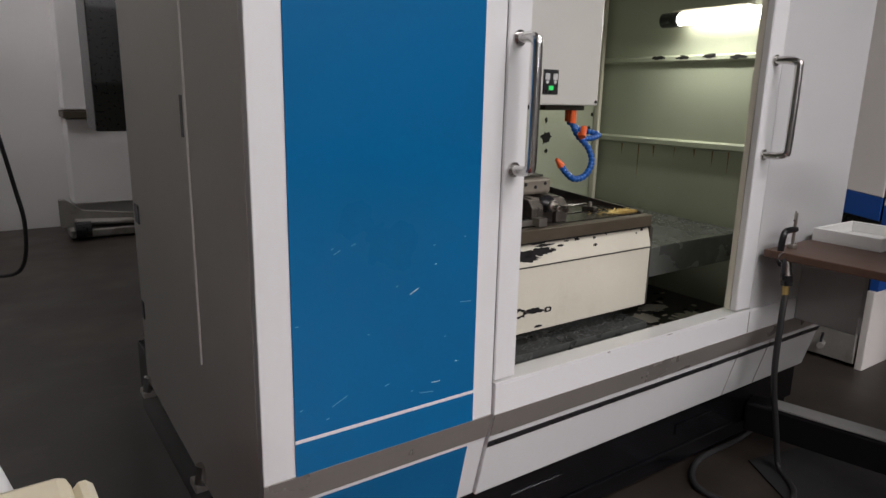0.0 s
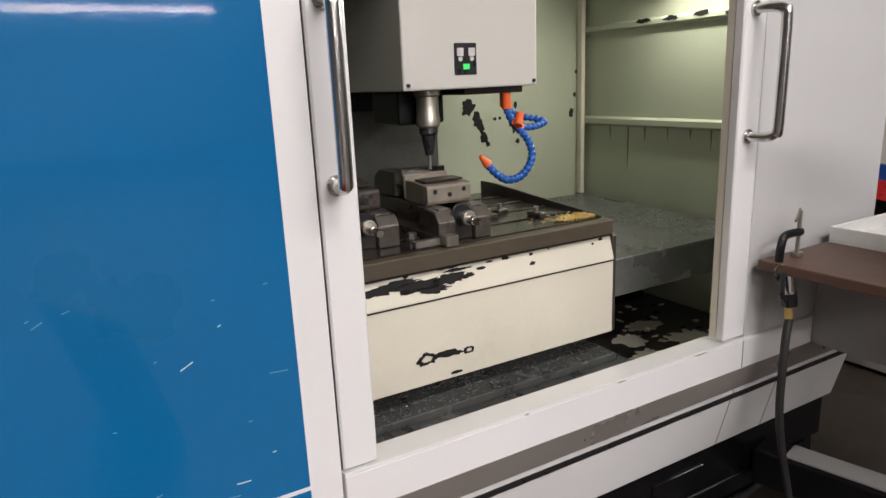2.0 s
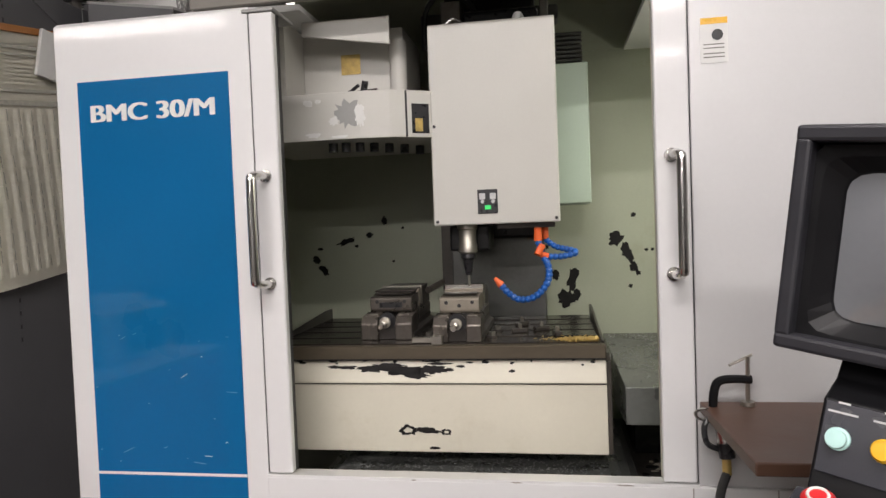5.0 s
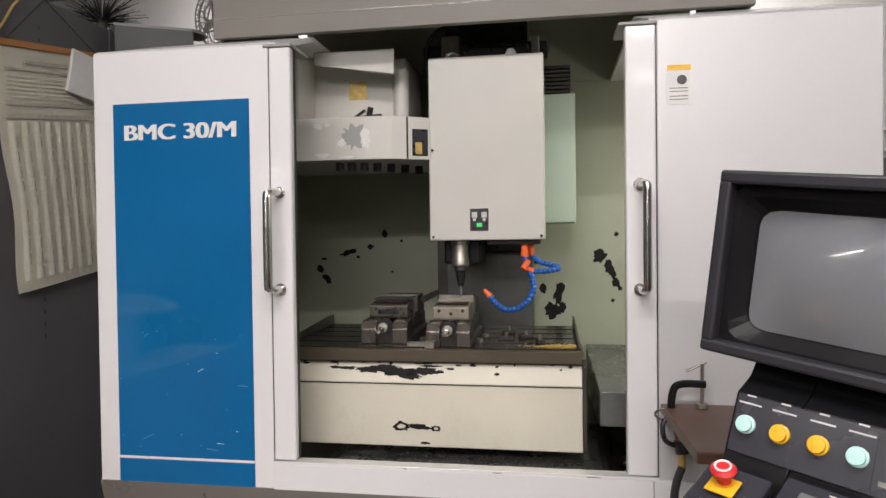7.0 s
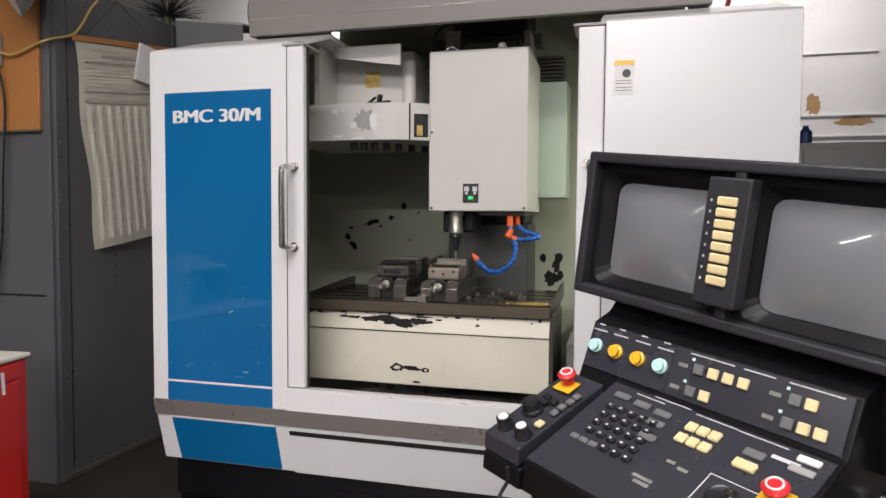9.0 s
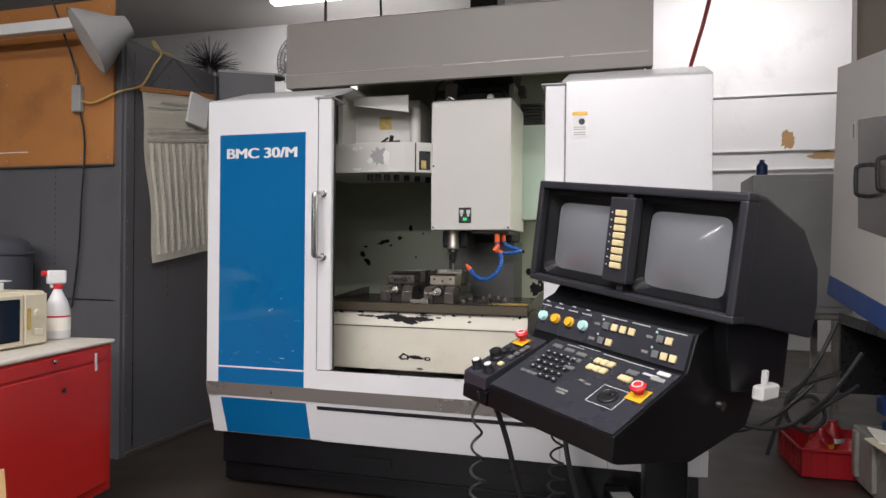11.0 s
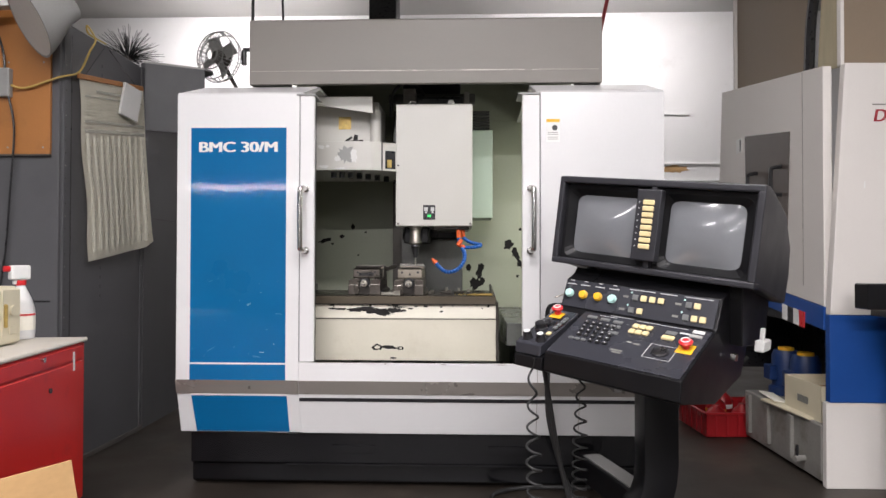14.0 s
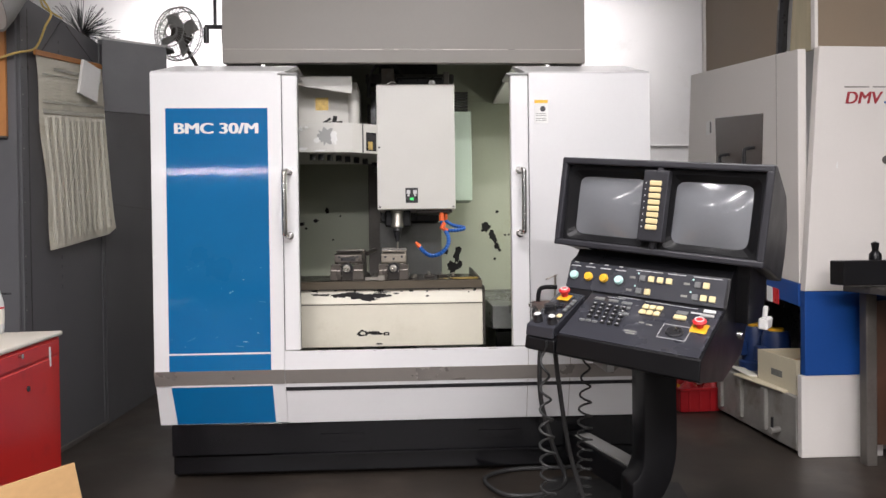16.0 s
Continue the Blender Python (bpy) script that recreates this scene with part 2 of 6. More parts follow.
TANST = mat("worn_tan_steel", (0.27, 0.24, 0.195), 0.42, 0.4, vary=0.2, scale=18, bump=0.12, stain=(0.08, 0.07, 0.06), stain_at=(0.55, 0.8))
SCRATCH = mat("pale_blue_scratch", (0.1, 0.27, 0.45), 0.5, vary=0.2, scale=40, bump=0.0)
DIFF = mat("lit_diffuser", (0.9, 0.9, 0.88), 0.4, vary=0.0, bump=0.0, emit=(1.0, 0.98, 0.97), emit_power=9.0)
RUST = mat("rust_stain", (0.2, 0.11, 0.03), 0.6, vary=0.3, scale=20, bump=0.05)
TUBE = mat("fluorescent_tube", (0.9, 0.9, 0.88), 0.4, vary=0.0, bump=0.0, emit=(1.0, 0.97, 0.9), emit_power=14.0)


# ---- mesh helpers ----
INV = {}


def thing(name, m, label, category, group="", local=False, kind=""):
    ob = new(name)
    ob.matrix_basis = m
    ob.empty_display_size = 0.1
    INV[ob] = Matrix() if local else m.inverted()
    return tagged(ob, label, category, group, kind)


def part(name, bm, material, parent=None, label="", smooth=False):
    me = bpy.data.meshes.new(name)
    bmesh.ops.recalc_face_normals(bm, faces=bm.faces)
    bm.to_mesh(me)
    bm.free()
    me.materials.append(material)
    if smooth:
        me.shade_smooth()
        me.set_sharp_from_angle(angle=radians(38))
    ob = new(name, me)
    if parent:
        ob.parent = parent
        ob.matrix_parent_inverse = INV.get(parent, Matrix())
    return tagged(ob, label)


def solid(name, bm, material, label, category="", kind="", group="", smooth=False):
    return tagged(part(name, bm, material, None, label, smooth), label, category, group, kind)


def box(x0, y0, z0, x1, y1, z1, bevel=0.0, seg=1, bm=None, m=None):
    own = bm is None
    tmp = bmesh.new()
    bmesh.ops.create_cube(tmp, size=1, matrix=Matrix.LocRotScale(((x0 + x1) / 2, (y0 + y1) / 2, (z0 + z1) / 2), None, (abs(x1 - x0), abs(y1 - y0), abs(z1 - z0))))
    if bevel:
        bmesh.ops.bevel(tmp, geom=tmp.edges[:], offset=bevel, segments=seg, affect="EDGES", profile=0.5)
    if m is not None:
        bmesh.ops.transform(tmp, matrix=m, verts=tmp.verts)
    if own:
        return tmp
    merge(bm, tmp)
    return bm


def merge(bm, other):
    me = bpy.data.meshes.new("tmp")
    other.to_mesh(me)
    other.free()
    bm.from_mesh(me)
    bpy.data.meshes.remove(me)


def prism(profile, axis, a, b, bevel=0.0, m=None):
    """Extrudes a 2D profile along an axis (x: profile is y,z; y: x,z; z: x,y)."""
    bm = bmesh.new()
    put = {"x": lambda p, v: (v, p[0], p[1]), "y": lambda p, v: (p[0], v, p[1]), "z": lambda p, v: (p[0], p[1], v)}[axis]
    lo = [bm.verts.new(put(p, a)) for p in profile]
    hi = [bm.verts.new(put(p, b)) for p in profile]
    n = len(profile)
    bm.faces.new(lo)
    bm.faces.new(hi[::-1])
    for i in range(n):
        bm.faces.new((lo[i], hi[i], hi[(i + 1) % n], lo[(i + 1) % n]))
    bmesh.ops.recalc_face_normals(bm, faces=bm.faces)
    if bevel:
        bmesh.ops.bevel(bm, geom=bm.edges[:], offset=bevel, segments=2, affect="EDGES", profile=0.5)
    if m is not None:
        bmesh.ops.transform(bm, matrix=m, verts=bm.verts)
    return bm


def rod(a, b, r, r2=None, seg=20, bm=None, bevel=0.0):
    a, b = Vector(a), Vector(b)
    d = b - a
    tmp = bmesh.new()
    bmesh.ops.create_cone(tmp, cap_ends=True, segments=seg, radius1=r, radius2=r if r2 is None else r2, depth=d.length,
                          matrix=Matrix.Translation((a + b) / 2) @ d.to_track_quat("Z", "Y").to_matrix().to_4x4())
    if bevel:
        rims = [e for e in tmp.edges if len(e.link_faces) == 2 and any(len(f.verts) > 4 for f in e.link_faces)]
        bmesh.ops.bevel(tmp, geom=rims, offset=bevel, segments=2, affect="EDGES", profile=0.5)
    if bm is None:
        return tmp
    merge(bm, tmp)
    return bm


def smooth_path(points, steps=8):
    pts = [Vector(p) for p in points]
    out = []
    for i in range(len(pts) - 1):
        p0, p1, p2, p3 = pts[max(i - 1, 0)], pts[i], pts[i + 1], pts[min(i + 2, len(pts) - 1)]
        for k in range(steps):
            t = k / steps
            out.append(0.5 * (2 * p1 + (p2 - p0) * t + (2 * p0 - 5 * p1 + 4 * p2 - p3) * t * t + (3 * p1 - p0 - 3 * p2 + p3) * t ** 3))
    out.append(pts[-1])
    return out


def tube(points, r, seg=10, bm=None, radii=None):
    """A round tube swept along points."""
    own = bm is None
    bm = bmesh.new() if own else bm
    n = len(points)
    rings = []
    up = Vector((0.13, 0.21, 0.97))
    for i, p in enumerate(points):
        d = (points[min(i + 1, n - 1)] - points[max(i - 1, 0)]).normalized()
        side = d.cross(up)
        if side.length < 1e-3:
            side = d.cross(Vector((1, 0, 0)))
        side.normalize()
        up = side.cross(d).normalized()
        rr = radii[i] if radii else r
        rings.append([bm.verts.new(Vector(p) + rr * (math.cos(2 * math.pi * k / seg) * side + math.sin(2 * math.pi * k / seg) * up)) for k in range(seg)])
    for a, b in zip(rings, rings[1:]):
        for k in range(seg):
            bm.faces.new((a[k], a[(k + 1) % seg], b[(k + 1) % seg], b[k]))
    bm.faces.new(rings[0])
    bm.faces.new(rings[-1][::-1])
    return bm


def lathe(profile, at=(0, 0, 0), seg=28, axis=(0, 0, 1)):
    """Turns a profile of (radius, height) round an axis."""
    bm = bmesh.new()
    q = Vector(axis).to_track_quat("Z", "Y").to_matrix().to_4x4()
    rings = []
    for r, h in profile:
        rings.append([bm.verts.new((max(r, 1e-5) * math.cos(2 * math.pi * k / seg), max(r, 1e-5) * math.sin(2 * math.pi * k / seg), h)) for k in range(seg)])
    for a, b in zip(rings, rings[1:]):
        for k in range(seg):
            bm.faces.new((a[k], a[(k + 1) % seg], b[(k + 1) % seg], b[k]))
    bm.faces.new(rings[0][::-1])
    bm.faces.new(rings[-1])
    bmesh.ops.transform(bm, matrix=Matrix.Translation(at) @ q, verts=bm.verts)
    return bm


def jagged(cx, cz, w, h, seed, hole=0.0, tilt=0.0, n=None):
    """An irregular flake outline (x, z) round a centre, as a list of points."""
    rnd = random.Random(seed)
    n = n or 22
    pts = []
    for k in range(n):
        a = 2 * math.pi * k / n
        rr = 0.55 + 0.45 * rnd.random()
        x, z = rr * w / 2 * math.cos(a), rr * h / 2 * math.sin(a)
        pts.append((cx + x * math.cos(tilt) - z * math.sin(tilt), cz + x * math.sin(tilt) + z * math.cos(tilt)))
    return pts


def flake(name, cx, cz, w, h, y, seed, parent, axis="y", tilt=0.0, material=None, thick=0.0015):
    return part(name, prism(jagged(cx, cz, w, h, seed, tilt=tilt), axis, y, y - thick), material or CHIP, parent)


def lettering(name, text, size, m, material, parent, extrude=0.001, bold=0.0, sx=1.0, slant=0.0):
    cu = bpy.data.curves.new(name, "FONT")
    cu.body, cu.size, cu.extrude = text, size, extrude
    tmp = bpy.data.objects.new("tmp", cu)
    scene.collection.objects.link(tmp)
    me = bpy.data.meshes.new_from_object(tmp.evaluated_get(bpy.context.evaluated_depsgraph_get()))
    bpy.data.objects.remove(tmp)
    bm = bmesh.new()
    for k in range(3 if bold else 1):
        m3 = me.copy()
        m3.transform(m @ Matrix.Translation(((k - 1) * bold if bold else 0, 0, k * 0.0003)) @ Matrix(((sx, slant, 0, 0), (0, 1, 0, 0), (0, 0, 1, 0), (0, 0, 0, 1))))
        bm.from_mesh(m3)
        bpy.data.meshes.remove(m3)
    bm.to_mesh(me)
    bm.free()
    me.materials.clear()
    me.materials.append(material)
    ob = new(name, me)
    ob.parent = parent
    ob.matrix_parent_inverse = INV.get(parent, Matrix())
    return ob


# ---- the hall ----
WALL_Y, CEIL_Z = 8.25, 5.1
solid("floor", box(-9, -17, -0.2, 12, WALL_Y, 0), FLOOR, "dark stained worn concrete workshop floor", "floor", "structure")
solid("ceiling", box(-9, -17, CEIL_Z, 12, WALL_Y, CEIL_Z + 0.15), CEIL, "pale flat workshop ceiling", "ceiling", "structure")
solid("wall_north", box(-9, WALL_Y, -0.2, 12, WALL_Y + 0.2, CEIL_Z + 0.15), WALLW, "white painted board wall with marks", "wall", "structure")
# the next three walls are unseen and close the hall in dim grey
solid("wall_south", box(-9, -17.2, -0.2, 12, -17, CEIL_Z + 0.15), DIMW, "unseen far wall, greyed to dim reflections", "wall", "structure")
solid("wall_west", box(-9.2, -17.2, -0.2, -9, WALL_Y + 0.2, CEIL_Z + 0.15), DIMW, "unseen side wall, greyed to dim reflections", "wall", "structure")
solid("wall_east", box(12, -17.2, -0.2, 12.2, WALL_Y + 0.2, CEIL_Z + 0.15), DIMW, "unseen side wall, greyed to dim reflections", "wall", "structure")


def ceiling_light(x, y, z, length, watts, tilt=0):
    m = pose(x, y, z)
    t = thing("ceiling_light", m, "white twin-tube fluorescent ceiling light, lit, out of view, some added as fill", "ceiling light", "hall lights", local=True)
    part("housing", prism([(-0.09, 0.0), (-0.05, 0.07), (0.05, 0.07), (0.09, 0.0)], "x", -length / 2, length / 2), SHADE, t)
    for s in (-length * 0.4, length * 0.4):
        part("hanger", rod((s, 0, 0.07), (s, 0, CEIL_Z - z), 0.008, seg=6), GREYM, t)
    for s in (-0.05, 0.05):
        part("tube", rod((-length / 2 + 0.03, s, -0.022), (length / 2 - 0.03, s, -0.022), 0.016, seg=10), TUBE, t)
    part("diffuser", prism([(-0.085, 0.0), (-0.075, -0.05), (0.075, -0.05), (0.085, 0.0)], "x", -length / 2 + 0.02, length / 2 - 0.02), DIFF, t)
    area_lamp("ceiling_light_glow", pose(x, y, z - (0.12 if tilt else 0.055), tilt, 0, 0), length, 0.16, watts)


for row in LIGHTS:
    ceiling_light(*row)

# ---- machining centre ----
mc = thing("machining_center", pose(1.92, 1.46, 0), "white and blue enclosed vertical machining centre on a black base", "machine")
XL, XR, F, ZB, ZT = 0.612, 3.228, 1.46, 0.303, 2.143
OL, OR_ = 1.362, 2.478
PL, PR = 1.28, 2.575

def tuck(bm):
    """Leans the lower front back below the stripe's upper edge."""
    for v in bm.verts:
        if v.co.z < 0.6 and v.co.y < F + 0.05:
            v.co.y += 0.25 * (0.6 - v.co.z)
    return bm


base = part("base", prism([(1.545, 0.3), (1.545, 0.135), (1.57, 0.12), (1.57, 0.03), (1.62, 0.0), (3.3, 0.0), (3.3, 0.34), (2.9, 0.34), (2.9, 0.3)], "x", 0.665, 3.19, 0.004), BASEB, mc, "black painted cast base")
part("toe_rail", box(1.19, 1.537, 0.118, 3.1, 1.55, 0.134, 0.003), BASEB, base)
part("forklift_slot", box(1.45, 1.538, 0.19, 1.68, 1.544, 0.235, 0.002), BASEB, base)
part("forklift_slot", box(2.3, 1.538, 0.19, 2.53, 1.544, 0.235, 0.002), BASEB, base)
for bx, by in ((0.68, 2.0), (0.68, 2.75)):
    part("levelling_bolt", rod((bx - 0.08, by, 0.31), (bx - 0.07, by, 0.38), 0.02, seg=10), CHROME, base)
    part("clamp_lug", box(bx - 0.1, by - 0.02, 0.3, bx - 0.05, by + 0.05, 0.325, 0.004), RAWAL, base)

TOPF = [(F, ZT), (F + 0.02, ZT + 0.015), (1.86, 2.285), (2.82, 2.285)]
left = part("left_front_panel", tuck(prism([(F, ZB), (F, 0.6), *TOPF[:2], (F + 0.03, ZT), (F + 0.03, 0.6), (F + 0.03, ZB)], "x", XL, PL, 0.003)), WHITE, mc, "white enamelled front panel")
right = part("right_front_panel", prism([(F, 0.69), *TOPF[:2], (F + 0.03, ZT), (F + 0.03, 0.69)], "x", PR, XR, 0.003), STEELW, mc, "pale satin front panel")
for a, b in ((XL, PL + 0.02), (PR - 0.02, XR)):
    part("top_slope", prism([(F + 0.02, ZT + 0.012), (1.86, 2.285), (2.82, 2.285), (2.82, 2.265), (1.86, 2.265), (F + 0.03, ZT - 0.01)], "x", a, b), WHITE, mc)
part("left_side_panel", prism([(F + 0.1, ZB), (F + 0.03, 0.6), (F + 0.03, ZT), (1.86, 2.27), (2.8, 2.27), (2.8, ZB + 0.05), (2.4, ZB + 0.03)], "x", XL, XL + 0.02, 0.002), SIDEW, mc, "grey-white side panel with dirty edge")
part("right_side_panel", prism([(F + 0.1, ZB), (F + 0.03, 0.6), (F + 0.03, ZT), (1.86, 2.27), (2.9, 2.27), (2.9, ZB)], "x", XR - 0.02, XR, 0.002), SIDEW, mc)
part("seam_strip", box(XL - 0.006, 1.93, 0.73, XL, 1.945, 2.2, 0.001), SIDEW, mc)
part("latch_slot", box(XL - 0.004, 1.955, 1.36, XL, 1.985, 1.47, 0.001), KEYB, mc)
part("latch_slot", box(XL - 0.004, 2.69, 1.0, XL, 2.76, 1.07, 0.001), KEYB, mc)
part("latch_slot", box(XL - 0.004, 2.74, 0.62, XL, 2.78, 0.69, 0.001), KEYB, mc)

# blue field with its white line, stripes and lettering
blue = part("blue_field", box(0.69, F - 0.004, 0.69, 1.21, F, 1.96, 0.001), BLUE, left, "blue enamel field with white lettering and scratches")
part("white_line", box(0.69, F - 0.0045, 0.684, 1.21, F, 0.693), WHITE, left)
part("blue_strip", prism([(0.69, 0.684), (1.21, 0.684), (1.21, 0.6), (0.69, 0.6)], "y", F - 0.004, F), BLUE, left)
part("blue_foot", tuck(prism([(0.692, 0.512), (1.212, 0.512), (1.216, 0.308), (0.704, 0.308)], "y", F - 0.004, F)), BLUE, left)
part("grey_stripe", tuck(box(XL - 0.001, F - 0.006, 0.523, PL - 0.002, F - 0.001, 0.6)), STRIPE, left, "grey-brown adhesive stripe")
part("stripe_edge", tuck(box(0.692, F - 0.0065, 0.513, 1.212, F - 0.001, 0.523)), WHITE, left)
lettering("lettering", "BMC 30/M", 0.078, pose(0.731, F - 0.0045, 1.829, 90, 0, 0), LABELW, blue, 0.001, 0.0042, 1.27)
rnd = random.Random(5)
for k in range(20):
    sx, sz = 0.7 + 0.5 * rnd.random(), 0.72 + 0.45 * rnd.random() ** 1.5
    L, a = 0.003 + 0.02 * rnd.random() ** 3, radians(rnd.uniform(-8, 30))
    part("scratch", box(-L, -0.0006, -0.0009, L, 0.0, 0.0009, m=pose(sx, F - 0.004, sz, 0, -math.degrees(a), 0)), SCRATCH if k % 5 else LABELW, blue)

# lower front
lower = part("lower_front_panel", tuck(prism([(F - 0.012, ZB), (F - 0.012, 0.6), (F - 0.012, 0.69), (F + 0.02, 0.69), (F + 0.02, 0.6), (F + 0.02, ZB)], "x", PL + 0.002, XR - 0.03, 0.003)), WHITE, mc, "white lower front cover with stripes")
part("grey_stripe", tuck(box(PL + 0.003, F - 0.0145, 0.525, XR - 0.031, F - 0.012, 0.6)), STRIPE, lower)
part("black_line", tuck(box(PL + 0.003, F - 0.015, 0.485, XR - 0.031, F - 0.012, 0.505)), KEYB, lower)
for sx in (2.555, 2.78):
    part("seam", tuck(box(sx, F - 0.0135, ZB + 0.004, sx + 0.003, F - 0.012, 0.52)), STRIPE, lower)
    part("seam", box(sx, F - 0.0135, 0.601, sx + 0.003, F - 0.012, 0.688), STRIPE, lower)
part("corner_strip", tuck(prism([(F, ZB), (F, 0.6), (F, 0.69), (F + 0.02, 0.69), (F + 0.02, 0.6), (F + 0.02, ZB)], "x", XR - 0.0295, XR, 0.002)), WHITE, mc)
part("sill", prism([(F - 0.012, 0.69), (F - 0.012, 0.698), (F + 0.09, 0.68), (F + 0.09, 0.66)], "x", PL + 0.002, PR, 0.001), WHITE, mc)

# door edges
for a, b, s in ((PL + 0.004, OL, 1), (OR_, PR - 0.004, -1)):
    door = part("sliding_door", box(a, F - 0.002, 0.699, b, F + 0.028, 2.13, 0.004), WHITE, mc, "white sliding door edge, pushed open")
    part("door_cap", box(a - 0.02, F - 0.006, 2.131, b + 0.005, F + 0.16, 2.142, 0.002), GREYM, door)
    part("rubber_seal", box(OL - 0.006 if s > 0 else OR_ + 0.001, F + 0.028, 0.699, OL - 0.001 if s > 0 else OR_ + 0.006, F + 0.05, 2.13), RUBBER if s > 0 else CREAM, door)
    hx = 1.318 if s > 0 else 2.52
    grip = smooth_path([(hx, F, 1.296), (hx - 0.006 * s, F - 0.05, 1.296), (hx - 0.011 * s, F - 0.078, 1.306), (hx - 0.012 * s, F - 0.085, 1.335), (hx - 0.012 * s, F - 0.085, 1.59), (hx - 0.011 * s, F - 0.078, 1.619), (hx - 0.006 * s, F - 0.05, 1.629), (hx, F, 1.629)], 6)
    handle = part("handle", tube(grip, 0.0135, 14), CHROME, door, "bent chrome pull handle", True)
    for z in (1.296, 1.629):
        part("flange", rod((hx, F - 0.008, z), (hx, F, z), 0.02, seg=18), CHROME, handle)
part("gap_strip", box(PR - 0.003, F + 0.004, 0.7, PR - 0.0005, F + 0.02, 2.13), KEYB, mc)
part("gap_strip", box(PL + 0.0005, F + 0.004, 0.7, PL + 0.003, F + 0.02, 2.13), KEYB, mc)

# warning label
lab = part("warning_label", box(2.605, F - 0.002, 1.876, 2.678, F, 2.0), LABELW, right, "white and orange warning label")
part("orange_band", box(2.606, F - 0.003, 1.982, 2.677, F - 0.002, 1.999), AMBER, lab)
part("pictogram", rod((2.65, F - 0.0035, 1.952), (2.65, F - 0.002, 1.952), 0.015, seg=16), KEYB, lab)
for z in (1.925, 1.915, 1.9, 1.89):
    part("print_line", box(2.613, F - 0.0026, z, 2.668, F - 0.002, z + 0.003), PRINT, lab)

# canopy
can = part("canopy", prism([(1.84, 2.297), (1.84, 2.677), (1.86, 2.692), (2.75, 2.692), (2.75, 2.67), (1.875, 2.665), (1.872, 2.297)], "x", 0.878, 2.981, 0.003), CANOPY, mc, "grey-beige boxed canopy over the doors")
part("end_plate", box(2.963, 1.877, 2.3, 2.976, 2.748, 2.664), CANOPY, can)
part("end_plate", box(0.883, 1.877, 2.3, 0.896, 2.748, 2.664), CANOPY, can)
part("fold_line", box(0.89, 1.8385, 2.374, 2.96, 1.84, 2.377), STRIPE, can)

# interior
INNER = [(1.52, 0.4), (1.52, 2.125), (1.86, 2.26), (2.855, 2.26), (2.855, 0.4)]
part("back_wall", box(0.66, 2.86, 0.4, 3.2, 2.9, 2.28), GREEN, mc, "pale green painted inner wall with chipped spots")
part("upper_back_wall", box(0.9, 2.86, 2.281, 2.96, 2.9, 2.69), GREEN, mc)
rw = part("inner_right_wall", prism(INNER, "x", 3.18, 3.2), GREEN, mc, "pale green inner side wall with rust runs")
part("inner_left_wall", prism(INNER, "x", 0.66, 0.68), GREEN, mc)
part("wall_rib", prism([(3.18, 1.24), (3.155, 1.25), (3.155, 1.275), (3.18, 1.285)], "y", 1.55, 2.84, 0.002), GREEN, rw)
part("wall_rib", prism([(3.18, 1.67), (3.155, 1.68), (3.155, 1.7), (3.18, 1.71)], "y", 1.55, 2.84, 0.002), GREEN, rw)
part("corner_post", box(3.13, 2.82, 0.9, 3.155, 2.855, 2.2, 0.003), CREAM, rw)
part("sump_floor", box(0.69, 1.52, 0.4, 3.17, 2.85, 0.47), DARKST, mc, "oily grey sump floor under the table")
for a, b, z in ((1.30, 2.44, 0.535), (1.345, 2.40, 0.56), (1.39, 2.36, 0.587)):
    part("way_cover", prism([(1.60 + (z - 0.53) * 3, 0.471), (1.60 + (z - 0.53) * 3, z), (2.6, z), (2.6, 0.471)], "x", a, b, 0.004), WETST, mc)
part("chip_tray", prism([(1.86, 0.74), (1.858, 0.873), (2.82, 0.9), (2.82, 0.66)], "x", 2.42, 3.15, 0.004), TRAYST, mc, "grey steel chip tray with swarf")
part("coolant_box", box(2.5, 2.35, 0.471, 3.1, 2.8, 0.66, 0.006), BASEB, mc)
part("column_cover", box(1.73, 2.54, 0.6, 2.155, 2.855, 1.39, 0.004), COVER, mc, "grey steel column cover")
part("column", box(1.74, 2.5, 1.391, 2.14, 2.85, 2.6, 0.01), KEYB, mc, "black machine column")
part("slide_strip", box(1.64, 2.8, 0.7, 1.73, 2.858, 2.26, 0.003), SMOKEY, mc)
part("cable_duct", box(2.1, 2.42, 1.53, 2.36, 2.7, 2.13, 0.004), DUCTG, mc, "pale green cable duct")
for k in range(7):
    part("bellows_fold", box(2.2, 2.44, 2.14 + k * 0.019, 2.34, 2.62, 2.152 + k * 0.019, 0.003), COVER, mc)

# spindle head
head = part("head_cover", box(1.745, 2.0, 1.455, 2.219, 2.5, 2.212, 0.006, 2), HEADW, mc, "off-white spindle head cover")
for sx, sz in ((1.76, 1.47), (1.76, 1.83), (2.205, 1.47)):
    part("screw", rod((sx, 1.996, sz), (sx, 2.001, sz), 0.006, seg=10), KEYB, head)
plate = part("switch_plate", box(1.915, 1.995, 1.495, 1.99, 2.001, 1.585, 0.001), KEYB, head, "black switch plate with two symbols")
part("green_lamp", box(1.942, 1.993, 1.51, 1.964, 1.996, 1.526), GREENL, plate)
for x in (1.933, 1.973):
    part("symbol", box(x - 0.011, 1.9935, 1.548, x + 0.011, 1.9955, 1.571), SILK, plate)
    part("symbol", rod((x, 1.9935, 1.54), (x, 1.9955, 1.54), 0.007, seg=12), SILK, plate)
spin = part("spindle_housing", box(1.785, 2.12, 1.352, 1.945, 2.32, 1.456, 0.01, 2), BLACK, mc, "dark spindle housing")
